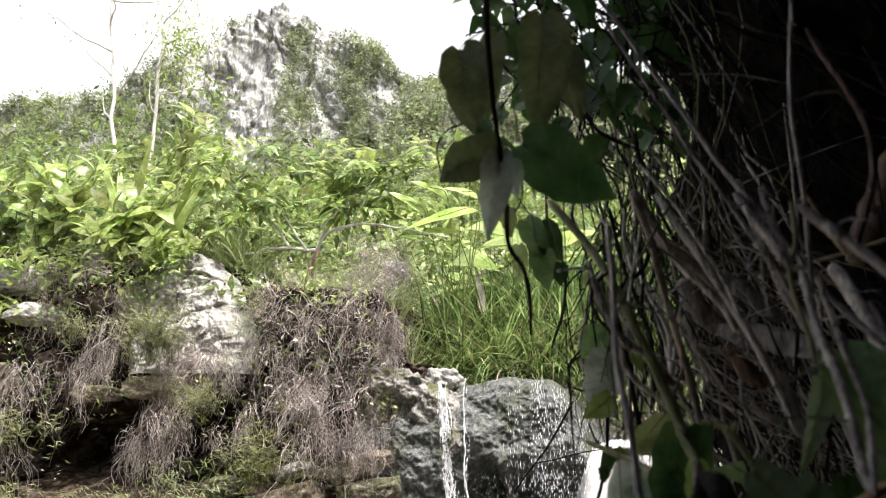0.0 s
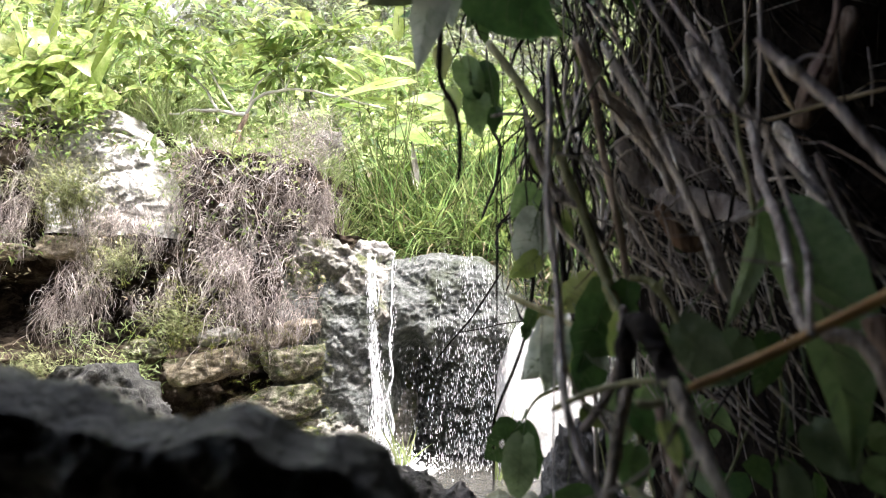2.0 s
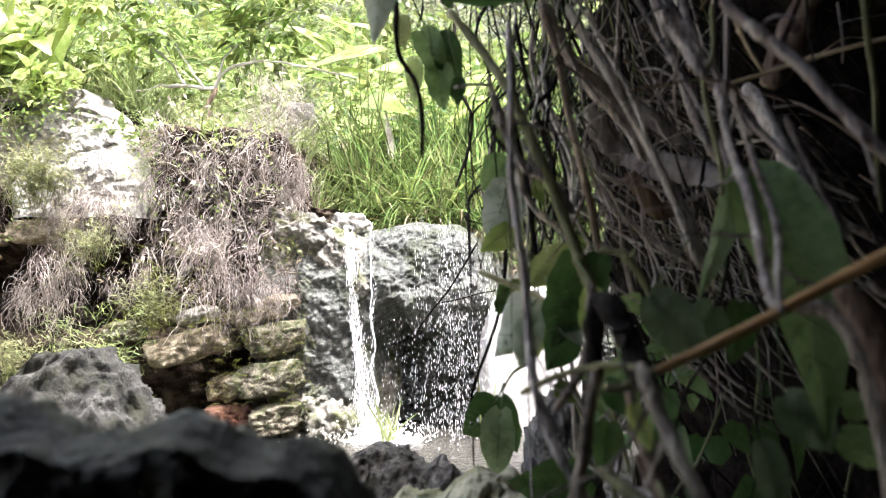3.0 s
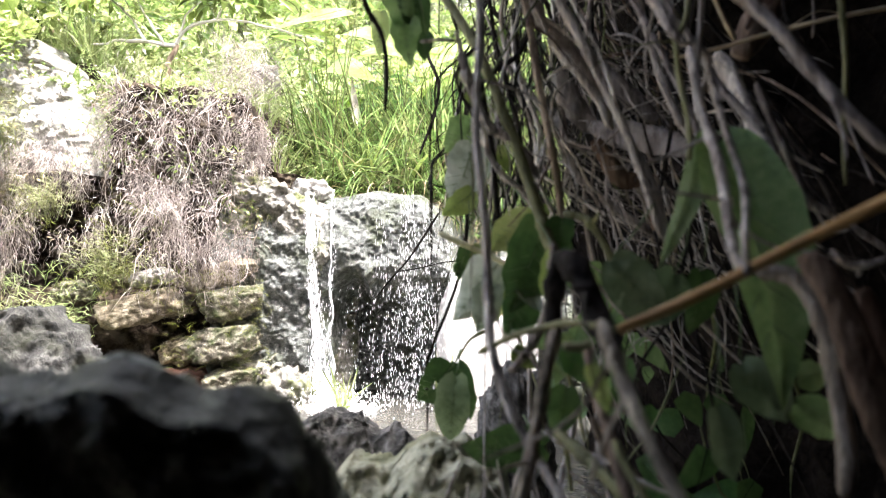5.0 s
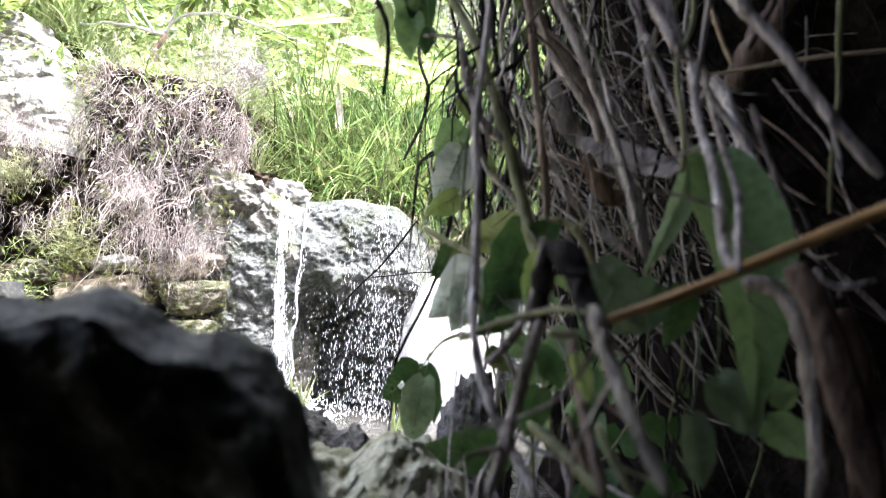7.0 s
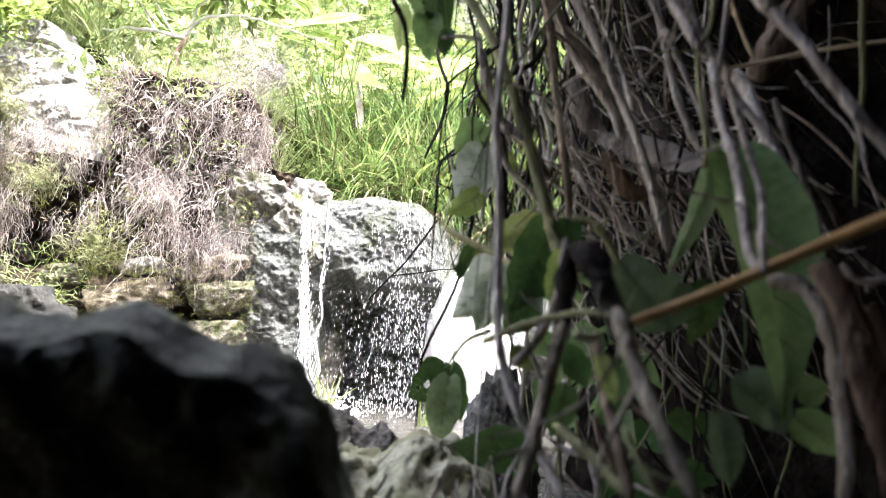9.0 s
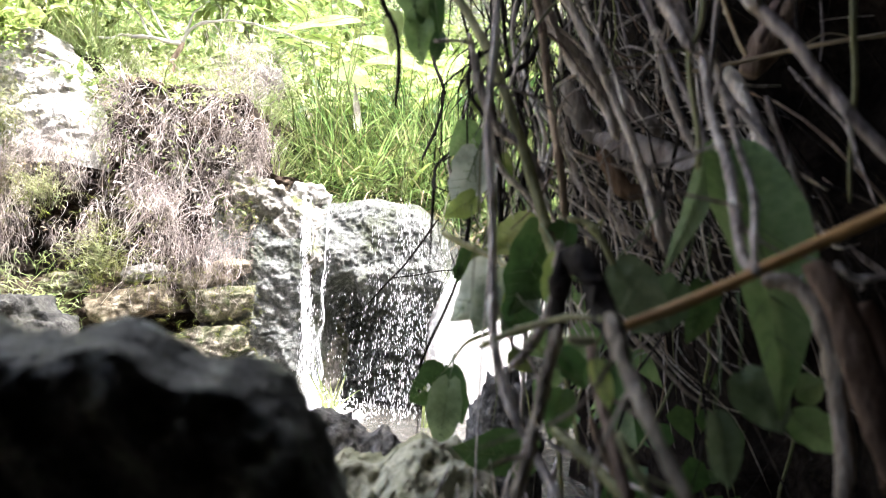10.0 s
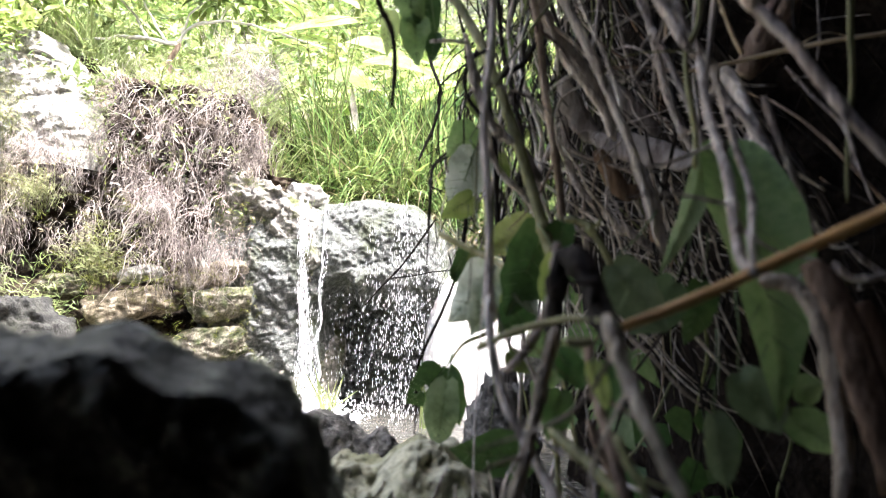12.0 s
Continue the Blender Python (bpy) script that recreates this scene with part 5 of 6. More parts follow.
def dead_strip(pts, width, label, mat=None):
    """A curled strip of dead sheath or bark."""
    line = spline(pts, 7, .008, width * 90)
    g = Geo()
    for i, p in enumerate(line):
        s = i / (len(line) - 1)
        d = (line[min(i + 1, len(line) - 1)] - line[max(i - 1, 0)]).normalized()
        side, n = d.cross((0, 1, .1)).normalized(), Vector((0, -1, .1))
        w = width * .5 * (.06 + .94 * math.sin(math.pi * (.06 + .88 * s)) ** .6) * (1 + .3 * noise.noise((s * 5, width * 50, 0)))
        for k in range(5):
            a = (k - 2) / 2 + .12 * noise.noise((s * 11, k * 3.1, width * 70))
            g.v.append(p + side * (a * w) + n * (w * .28 * (1 - a * a) + .1 * w * noise.noise((s * 9, a * 3, width))))
    for i in range(len(line) - 1):
        for k in range(4):
            g.f.append((i * 5 + k, i * 5 + k + 1, i * 5 + k + 6, i * 5 + k + 5))
    ob = tagged(new("dead_sheath", g.mesh("dead_sheath", mat or DEAD_LEAF)), label, "dead leaf", "dead sheaths among the vines")
    ob.modifiers.new("thickness", "SOLIDIFY").thickness = .0025
    return ob


def near_leaf(parent, base, tip, width, mat, label, fold=.22, wave=.05, holes=False):
    """A broad leaf seen close: nine rows and five columns, pointed tip, folded midrib, wavy rim, on a short stalk."""
    a, b = Vector(base), Vector(tip)
    d, seed = b - a, base[0] * 40 + tip[2] * 23
    side = d.cross((0, 1, .25)).normalized()
    n = side.cross(d).normalized()
    if n.y > 0:
        n = -n
    g, rows, cols = Geo(), 14, 8
    for i in range(rows + 1):
        s = i / rows
        w = width * .5 * min(1, 2.85 * (s + .02) ** .6 * (1 - s)) * (1 + .12 * noise.noise((s * 3, seed, 2.0)))
        if i == rows:
            w = .0005
        c = a + d * s + side * (width * .16 * math.sin(2.6 * s + seed)) * s * (1 - s) * 2 + n * (d.length * (.10 * math.sin(math.pi * s) - .06 * s * s))
        for k in range(cols + 1):
            u = 2 * k / cols - 1
            veins = .03 * width * math.cos(s * 44 - abs(u) * 9) * (1 - abs(u))
            back = -.2 * d.length * abs(u) ** 1.4 * (1 - s) ** 5 * (.35 + 4 * s)
            rim = 1 + .18 * noise.noise((s * 7, u * 2, seed))
            g.v.append(c + d.normalized() * back + side * (u * w * rim) + n * (fold * w * abs(u) + wave * width * noise.noise((s * 4, u * 1.5, seed)) + veins))
    for i in range(rows):
        for k in range(cols):
            if holes and (i, k) in ((6, 3), (7, 3), (8, 5), (9, 2)):
                continue
            q = i * (cols + 1) + k
            g.f.append((q, q + 1, q + cols + 2, q + cols + 1))
    leaf = part("leaf", g, mat, parent, label)
    g = Geo()
    r = max(.0007, width * .018)
    away = parent.location - a
    hold = a + away.normalized() * min(away.length, .06) + Vector((0, .004, .012))
    g.tube(spline([hold, a.lerp(hold, .5) + n * .008, a, a + d * .5 + n * (d.length * .095 + r * .3), a + d * .9 + n * (d.length * -.02)], 5), r * 1.3, r * .4, 5)
    for i in range(1, 6):
        s = .1 + .13 * i
        for u in (-1, 1):
            w = width * .34 * min(1, 2.6 * s ** .66 * (1 - s) ** .74)
            c = a + d * s + n * (d.length * (.10 * math.sin(math.pi * s) - .06 * s * s) + r * .3)
            g.tube([c, c + d * .06 + side * (u * w * .5) + n * (fold * w * .5), c + d * .13 + side * (u * w) + n * (fold * w)], r * .5, r * .2, 4)
    part("midrib", g, VEIN, leaf)
    return leaf


def near_stem(parent, pts, r, mat):
    g = Geo()
    g.tube(spline(pts, 6, .004, r * 900), r, r * .7, 6, .2)
    return part("stem", g, mat, parent)


vine("cane", [(0.159, 0.5, 0.858), (0.211, 0.47, 0.886), (0.254, 0.445, 0.913), (0.294, 0.415, 0.939), (0.335, 0.39, 0.965)], 0.0044, 0.0049, STICK, "smooth ochre cane leaning across the vines", .002, 0)
vine("vine", [(-0.07, 0.76, 1.622), (-0.066, 0.76, 1.46), (-0.059, 0.77, 1.355), (-0.05, 0.78, 1.278), (-0.05, 0.8, 1.206), (-0.035, 0.85, 1.179), (-0.027, 0.85, 1.136), (-0.027, 0.85, 1.092)], 0.0044, 0.0029, VINE_DARK, "blackened vine end hanging in the opening")
vine("vine", [(-0.041, 2.1, 1.77), (-0.032, 2.1, 1.567), (0.005, 2.1, 1.46), (-0.013, 2.1, 1.357), (-0.041, 2.1, 1.261)], 0.0056, 0.0045, VINE_DARK, "thin dark liana with a hooked tip")
vine("twig", [(0.006, 2.5, 1.14), (-0.101, 2.5, 0.977), (-0.204, 2.5, 0.846)], 0.0046, 0.0027, VINE_DARK, "bare dark twig hanging before the waterfall")
vine("twig", [(-0.127, 2.5, 0.944), (-0.026, 2.5, 0.962), (0.098, 2.5, 0.984)], 0.0027, 0.002, VINE_DARK, "thin side twig before the waterfall")
vine("vine", [(-0.18, 1.0, 1.394), (-0.188, 1.0, 1.438), (-0.171, 1.0, 1.468), (-0.135, 1.0, 1.481)], 0.0016, 0.0016, VINE_DARK, "dark looped tendril at the opening")
vine("vine", [(0.313, 0.7, 1.509), (0.3, 0.72, 1.397), (0.295, 0.72, 1.251), (0.29, 0.72, 1.104)], 0.0029, 0.0036, VINE_GREY, "straight grey vine before the earth wall")
vine("vine", [(0.075, 0.85, 1.62), (0.132, 0.84, 1.502), (0.174, 0.83, 1.413), (0.233, 0.8, 1.28), (0.294, 0.76, 1.147), (0.355, 0.72, 1.046)], 0.0039, 0.0046, VINE_GREY, "long grey vine slanting down the wall")
vine("vine", [(0.092, 0.9, 1.602), (0.188, 0.88, 1.384), (0.257, 0.85, 1.226), (0.298, 0.8, 1.094), (0.316, 0.78, 1.037)], 0.0033, 0.0046, VINE_GREY, "long grey vine running beside another")
vine("vine", [(0.132, 0.9, 1.344), (0.181, 0.9, 1.272), (0.215, 0.88, 1.182), (0.239, 0.86, 1.108)], 0.0033, 0.0027, VINE_GREY, "grey vine climbing the wall")
vine("vine", [(0.334, 0.75, 1.451), (0.359, 0.72, 1.339), (0.365, 0.7, 1.238), (0.33, 0.7, 1.142)], 0.0052, 0.0041, VINE_BROWN, "reddish brown vine on the wall")
vine("vine", [(0.202, 0.9, 1.608), (0.251, 0.9, 1.515), (0.282, 0.9, 1.429)], 0.0018, 0.0014, VINE_GREY, "thin twig on the wall")
vine("vine", [(0.192, 0.85, 1.457), (0.267, 0.85, 1.449), (0.332, 0.85, 1.425)], 0.0012, 0.0012, VINE_GREY, "thin level twig on the wall")
vine("vine", [(-0.0, 1.0, 1.329), (0.034, 0.977, 1.275), (0.067, 0.954, 1.222), (0.092, 0.931, 1.157), (0.115, 0.909, 1.095), (0.138, 0.886, 1.025), (0.155, 0.863, 0.966), (0.167, 0.84, 0.92)], 0.0068, 0.0083, VINE_OLIVE, "olive-green vine hanging along the opening", 0.004, 2)
vine("vine", [(0.128, 1.0, 1.331), (0.147, 0.984, 1.254), (0.161, 0.968, 1.165), (0.175, 0.952, 1.079), (0.185, 0.936, 0.997), (0.189, 0.92, 0.946)], 0.0061, 0.0056, VINE_BROWN, "reddish brown vine hanging down", 0.004, 2)
vine("vine", [(0.073, 0.7, 1.199), (0.073, 0.683, 1.142), (0.071, 0.667, 1.077), (0.072, 0.65, 1.01), (0.077, 0.633, 0.937), (0.08, 0.617, 0.888), (0.086, 0.6, 0.833), (0.098, 0.583, 0.791), (0.119, 0.567, 0.754), (0.137, 0.55, 0.728)], 0.0038, 0.0047, VINE_GREY, "pale grey vine trailing to the ground", 0.004, 2)
vine("vine", [(0.087, 0.9, 1.19), (0.064, 0.9, 1.174), (0.051, 0.9, 1.152), (0.058, 0.9, 1.124), (0.073, 0.9, 1.104), (0.082, 0.9, 1.083)], 0.0027, 0.0027, VINE_DARK, "dark looped tendril among the vines", 0.004, 2)
vine("vine", [(0.05, 0.92, 1.209), (0.062, 0.92, 1.166), (0.081, 0.92, 1.109), (0.092, 0.92, 1.063), (0.11, 0.92, 1.032), (0.136, 0.92, 1.009), (0.159, 0.92, 0.979)], 0.0042, 0.0042, VINE_GREY, "twisted grey vine bending outward", 0.004, 2)
vine("vine", [(0.056, 0.9, 1.18), (0.071, 0.9, 1.125), (0.094, 0.9, 1.087), (0.13, 0.9, 1.062), (0.153, 0.9, 1.025)], 0.0062, 0.0062, VINE_GREY, "grey bent vine crossing the tangle", 0.004, 2)
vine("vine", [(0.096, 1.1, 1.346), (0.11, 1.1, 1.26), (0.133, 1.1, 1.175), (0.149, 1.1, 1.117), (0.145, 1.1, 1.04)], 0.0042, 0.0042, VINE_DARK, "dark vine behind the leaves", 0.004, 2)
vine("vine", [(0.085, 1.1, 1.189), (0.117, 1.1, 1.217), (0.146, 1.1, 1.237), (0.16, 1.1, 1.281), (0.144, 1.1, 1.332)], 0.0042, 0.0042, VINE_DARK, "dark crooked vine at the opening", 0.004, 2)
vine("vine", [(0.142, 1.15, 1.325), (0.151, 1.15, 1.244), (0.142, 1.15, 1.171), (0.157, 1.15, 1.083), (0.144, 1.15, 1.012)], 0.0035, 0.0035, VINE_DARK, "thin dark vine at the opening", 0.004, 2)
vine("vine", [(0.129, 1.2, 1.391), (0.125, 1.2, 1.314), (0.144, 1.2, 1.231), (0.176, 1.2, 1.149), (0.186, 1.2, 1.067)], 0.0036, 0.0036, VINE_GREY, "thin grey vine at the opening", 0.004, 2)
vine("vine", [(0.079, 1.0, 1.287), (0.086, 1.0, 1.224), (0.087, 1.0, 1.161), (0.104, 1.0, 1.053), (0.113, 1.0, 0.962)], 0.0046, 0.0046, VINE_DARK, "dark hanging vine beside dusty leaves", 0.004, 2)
vine("vine", [(0.007, 0.9, 1.19), (0.031, 0.9, 1.193), (0.056, 0.9, 1.191)], 0.0027, 0.0027, VINE_GREY, "pale broken end of a stem", 0.001, 0)
vine("vine", [(0.128, 1.0, 1.339), (0.157, 1.02, 1.293), (0.178, 1.04, 1.261), (0.219, 1.06, 1.229), (0.255, 1.08, 1.187), (0.286, 1.1, 1.143)], 0.0114, 0.0067, VINE_BARK, "broad weathered grey liana", 0.004, 2)
vine("vine", [(0.167, 1.0, 1.333), (0.184, 0.989, 1.29), (0.212, 0.977, 1.229), (0.239, 0.966, 1.166), (0.261, 0.954, 1.116), (0.279, 0.943, 1.07), (0.293, 0.931, 1.022), (0.308, 0.92, 0.958)], 0.0083, 0.0056, VINE_BARK, "long pale liana slanting down the wall", 0.004, 2)
vine("vine", [(0.179, 1.05, 1.264), (0.202, 1.05, 1.225), (0.232, 1.05, 1.19), (0.258, 1.05, 1.154), (0.276, 1.05, 1.115)], 0.0072, 0.0072, VINE_BARK, "grey liana under a paler one", 0.004, 2)
dead_strip([(0.211, 1.16, 1.233), (0.226, 1.16, 1.198), (0.246, 1.16, 1.168), (0.271, 1.16, 1.138)], 0.0386, "broad strip of grey dead sheath")
dead_strip([(0.263, 1.15, 1.144), (0.295, 1.112, 1.125), (0.328, 1.075, 1.107), (0.354, 1.038, 1.09), (0.367, 1.0, 1.072)], 0.0417, "folded weathered leaf sheath")
dead_strip([(0.26, 1.1, 1.112), (0.277, 1.1, 1.083), (0.3, 1.1, 1.053), (0.341, 1.1, 1.058)], 0.0266, "curled brown dead leaf", DEAD_BROWN)
dead_strip([(0.275, 1.15, 1.239), (0.303, 1.15, 1.21), (0.336, 1.15, 1.181), (0.365, 1.15, 1.156)], 0.033, "pointed grey dead bark strip")
dead_strip([(0.29, 1.0, 1.074), (0.311, 1.0, 1.037), (0.328, 1.0, 0.992), (0.341, 1.0, 0.959)], 0.0197, "split pale leaf sheath")
dead_strip([(0.311, 1.0, 1.045), (0.323, 1.0, 1.015), (0.322, 1.0, 0.969)], 0.0152, "frayed brown leaf sheath", DEAD_BROWN)
vine("vine", [(0.298, 1.05, 1.365), (0.301, 1.03, 1.307), (0.315, 1.01, 1.236), (0.326, 0.99, 1.175), (0.343, 0.97, 1.121), (0.359, 0.95, 1.077)], 0.0064, 0.0058, VINE_BARK, "slender grey vine hanging loose", 0.004, 2)
vine("vine", [(0.27, 1.2, 1.42), (0.268, 1.2, 1.353), (0.262, 1.2, 1.286)], 0.0045, 0.0045, VINE_GREY, "thin upright twig on the wall", 0.004, 2)
vine("vine", [(0.215, 1.15, 1.172), (0.223, 1.15, 1.119), (0.236, 1.15, 1.071), (0.273, 1.15, 1.034), (0.319, 1.15, 1.002), (0.382, 1.15, 0.963)], 0.007, 0.0087, VINE_BARK, "bent grey vine sweeping outward", 0.004, 2)
vine("vine", [(0.262, 1.15, 1.247), (0.305, 1.15, 1.257), (0.35, 1.15, 1.258), (0.394, 1.15, 1.252)], 0.0035, 0.0035, VINE_BROWN, "thin brown twig crossing the wall", 0.004, 2)
vine("vine", [(0.28, 1.15, 1.235), (0.342, 1.15, 1.23), (0.378, 1.15, 1.22), (0.409, 1.15, 1.208)], 0.0026, 0.0026, VINE_GREY, "thin crooked twig on the wall", 0.004, 2)
vine("vine", [(0.152, 1.1, 1.074), (0.204, 1.1, 1.044), (0.265, 1.1, 1.006), (0.308, 1.1, 0.984)], 0.0025, 0.0025, VINE_GREY, "thin twig crossing the tangle", 0.004, 2)
vine("vine", [(0.262, 1.1, 0.973), (0.228, 1.1, 0.995), (0.202, 1.1, 1.01)], 0.0033, 0.0033, VINE_GREY, "short stick poking out", 0.004, 2)
vine("vine", [(0.175, 0.85, 0.976), (0.2, 0.838, 0.967), (0.221, 0.825, 0.935), (0.236, 0.812, 0.898), (0.247, 0.8, 0.868)], 0.0052, 0.0049, VINE_OLIVE, "pale green curved stem", 0.004, 2)
vine("vine", [(0.239, 0.8, 1.256), (0.251, 0.773, 1.21), (0.263, 0.747, 1.171), (0.269, 0.72, 1.136)], 0.0073, 0.0066, VINE_BARK, "pale forked vine hanging from above", 0.004, 2)
vine("vine", [(0.27, 0.8, 1.258), (0.273, 0.773, 1.209), (0.273, 0.747, 1.171), (0.27, 0.72, 1.136)], 0.0043, 0.0039, VINE_BARK, "pale branch of a forked vine", 0.004, 2)
vine("vine", [(0.286, 0.74, 1.22), (0.283, 0.733, 1.17), (0.272, 0.727, 1.138), (0.272, 0.72, 1.107), (0.276, 0.713, 1.077), (0.28, 0.707, 1.042), (0.277, 0.7, 1.013)], 0.0034, 0.0032, VINE_OLIVE, "green twining stem hanging down", 0.004, 2)
vine("vine", [(0.276, 0.74, 1.139), (0.294, 0.74, 1.136), (0.306, 0.74, 1.124), (0.304, 0.74, 1.103), (0.298, 0.74, 1.085)], 0.0034, 0.0034, VINE_BARK, "looped grey vine end", 0.001, 2)
vine("vine", [(0.279, 0.72, 1.127), (0.274, 0.675, 1.08), (0.267, 0.63, 1.038), (0.261, 0.585, 0.991), (0.252, 0.54, 0.944), (0.242, 0.495, 0.914), (0.234, 0.45, 0.901)], 0.0055, 0.0042, VINE_BARK, "grey woody stalk with swollen joints", 0.004, 3)
vine("vine", [(0.298, 0.72, 1.103), (0.29, 0.666, 1.06), (0.281, 0.612, 1.014), (0.27, 0.558, 0.97), (0.254, 0.504, 0.929), (0.235, 0.45, 0.902)], 0.0039, 0.0032, VINE_BARK, "thin brown-grey stalk beside a thicker one", 0.004, 2)
vine("vine", [(0.367, 0.89, 1.178), (0.374, 0.843, 1.117), (0.378, 0.795, 1.061), (0.383, 0.747, 1.002), (0.375, 0.7, 0.965)], 0.0115, 0.007, VINE_BARK, "split grey bark stalk", 0.004, 2)
vine("vine", [(0.346, 0.72, 1.095), (0.359, 0.72, 1.056), (0.374, 0.72, 1.02), (0.389, 0.72, 0.99), (0.401, 0.72, 0.97)], 0.0044, 0.0044, VINE_GREY, "split pale stalk end", 0.004, 2)
vine("vine", [(0.446, 0.9, 1.188), (0.472, 0.887, 1.151), (0.503, 0.875, 1.113), (0.518, 0.863, 1.065), (0.531, 0.85, 1.014)], 0.0027, 0.0019, VINE_GREY, "thin pale bare twig", 0.004, 2)
vine("vine", [(0.259, 0.62, 1.176), (0.284, 0.606, 1.142), (0.313, 0.592, 1.104), (0.335, 0.578, 1.064), (0.351, 0.564, 1.034), (0.379, 0.55, 0.996)], 0.0062, 0.0056, VINE_BARK, "long pale vine slanting across", 0.002, 2)
vine("vine", [(0.513, 1.0, 1.374), (0.488, 1.0, 1.308), (0.466, 1.0, 1.263), (0.441, 1.0, 1.214)], 0.0197, 0.0197, VINE_BROWN, "short thick brown branch stub", 0.004, 2)
vine("vine", [(0.353, 1.0, 1.205), (0.401, 0.975, 1.212), (0.465, 0.95, 1.225), (0.518, 0.925, 1.232), (0.602, 0.9, 1.246)], 0.0038, 0.0034, STRAW, "thin straw-coloured level twig", 0.002, 2)
vine("vine", [(0.333, 0.85, 1.272), (0.35, 0.85, 1.232), (0.364, 0.85, 1.202), (0.376, 0.85, 1.181)], 0.0032, 0.0032, STRAW, "thin ochre stem among vines", 0.004, 2)
vine("vine", [(0.447, 0.75, 1.248), (0.447, 0.75, 1.176), (0.449, 0.75, 1.104), (0.447, 0.75, 0.998)], 0.0046, 0.0029, VINE_OLIVE, "olive stem hanging straight down", 0.004, 2)
vine("vine", [(0.444, 1.0, 1.132), (0.436, 1.0, 1.112), (0.431, 1.0, 1.084)], 0.0023, 0.0023, VINE_GREY, "pale twig in the dark", 0.004, 2)
vine("vine", [(0.554, 1.05, 1.341), (0.557, 1.05, 1.291), (0.555, 1.05, 1.25)], 0.0024, 0.0024, VINE_GREY, "thin twig in the dark", 0.004, 2)
vine("vine", [(0.073, 0.62, 0.833), (0.094, 0.58, 0.848), (0.115, 0.54, 0.859), (0.136, 0.5, 0.866), (0.158, 0.46, 0.863)], 0.0034, 0.0025, VINE_OLIVE, "olive stem reaching out level", 0.004, 2)
vine("vine", [(0.136, 0.62, 0.926), (0.138, 0.63, 0.898), (0.132, 0.64, 0.866), (0.12, 0.65, 0.837), (0.104, 0.66, 0.815)], 0.0053, 0.0046, VINE_BARK, "beige vine curving in a loop", 0.004, 2)
vine("vine", [(0.135, 0.58, 0.918), (0.132, 0.58, 0.891), (0.131, 0.58, 0.864), (0.128, 0.58, 0.837)], 0.0072, 0.0072, VINE_DARK, "dark dead stem at the knot", 0.004, 2)
vine("vine", [(0.13, 0.57, 0.856), (0.123, 0.557, 0.826), (0.116, 0.545, 0.797), (0.109, 0.532, 0.77), (0.098, 0.52, 0.733)], 0.0057, 0.0053, VINE_WORN, "dark grey stem trailing from the knot", 0.004, 2)
vine("vine", [(0.132, 0.55, 0.914), (0.142, 0.517, 0.898), (0.148, 0.483, 0.867), (0.151, 0.45, 0.847)], 0.0094, 0.0078, VINE_DARK, "black rotten stem arching from the knot", 0.004, 2)
vine("vine", [(0.145, 0.45, 0.867), (0.151, 0.434, 0.844), (0.156, 0.418, 0.827), (0.159, 0.402, 0.813), (0.163, 0.386, 0.798), (0.171, 0.37, 0.776)], 0.006, 0.0041, VINE_WORN, "frayed grey stem sinking from the knot", 0.004, 2)
vine("vine", [(0.151, 0.55, 0.849), (0.155, 0.527, 0.818), (0.162, 0.503, 0.787), (0.172, 0.48, 0.748)], 0.0051, 0.0045, VINE_BROWN, "purple-brown stem trailing to the ground", 0.004, 2)
vine("vine", [(0.147, 0.42, 0.803), (0.155, 0.41, 0.785), (0.165, 0.4, 0.767)], 0.0027, 0.0025, STEM_PALE, "yellow-green stalk rising from the shade", 0.004, 2)
vine("vine", [(0.174, 0.8, 0.815), (0.184, 0.8, 0.771), (0.193, 0.8, 0.727)], 0.0024, 0.0024, STEM_PALE, "thin yellow stem by the pool", 0.004, 2)
vine("vine", [(0.126, 0.5, 0.85), (0.137, 0.5, 0.849), (0.146, 0.5, 0.851)], 0.0035, 0.0035, STEM_PALE, "pale cut stem end", 0.001, 0)
vine("vine", [(0.135, 0.6, 0.775), (0.156, 0.55, 0.76), (0.174, 0.5, 0.743)], 0.0056, 0.0047, VINE_OLIVE, "grey-green stem leaning low", 0.004, 2)
vine("vine", [(0.176, 0.85, 0.745), (0.182, 0.85, 0.705), (0.188, 0.85, 0.661)], 0.0032, 0.0032, VINE_OLIVE, "thin green stem by the water", 0.004, 2)
vine("vine", [(0.164, 0.6, 0.784), (0.177, 0.6, 0.758), (0.19, 0.6, 0.737)], 0.0032, 0.0032, VINE_BROWN, "thin brown stem in the undergrowth", 0.004, 2)
vine("vine", [(0.131, 0.8, 0.824), (0.148, 0.8, 0.789), (0.142, 0.8, 0.741)], 0.0024, 0.0024, VINE_GREY, "pale thin vine at the water", 0.004, 2)
vine("vine", [(0.034, 0.95, 0.958), (0.063, 0.933, 0.944), (0.097, 0.917, 0.929), (0.122, 0.9, 0.916)], 0.0043, 0.0041, STEM_PALE, "pale cut stem poking out", 0.001, 0)
vine("vine", [(0.29, 0.58, 0.906), (0.309, 0.567, 0.903), (0.32, 0.553, 0.886), (0.325, 0.54, 0.858), (0.325, 0.527, 0.822), (0.324, 0.513, 0.785), (0.317, 0.5, 0.753)], 0.0076, 0.0074, VINE_WORN, "greyish withered stalk bending down", 0.004, 2)
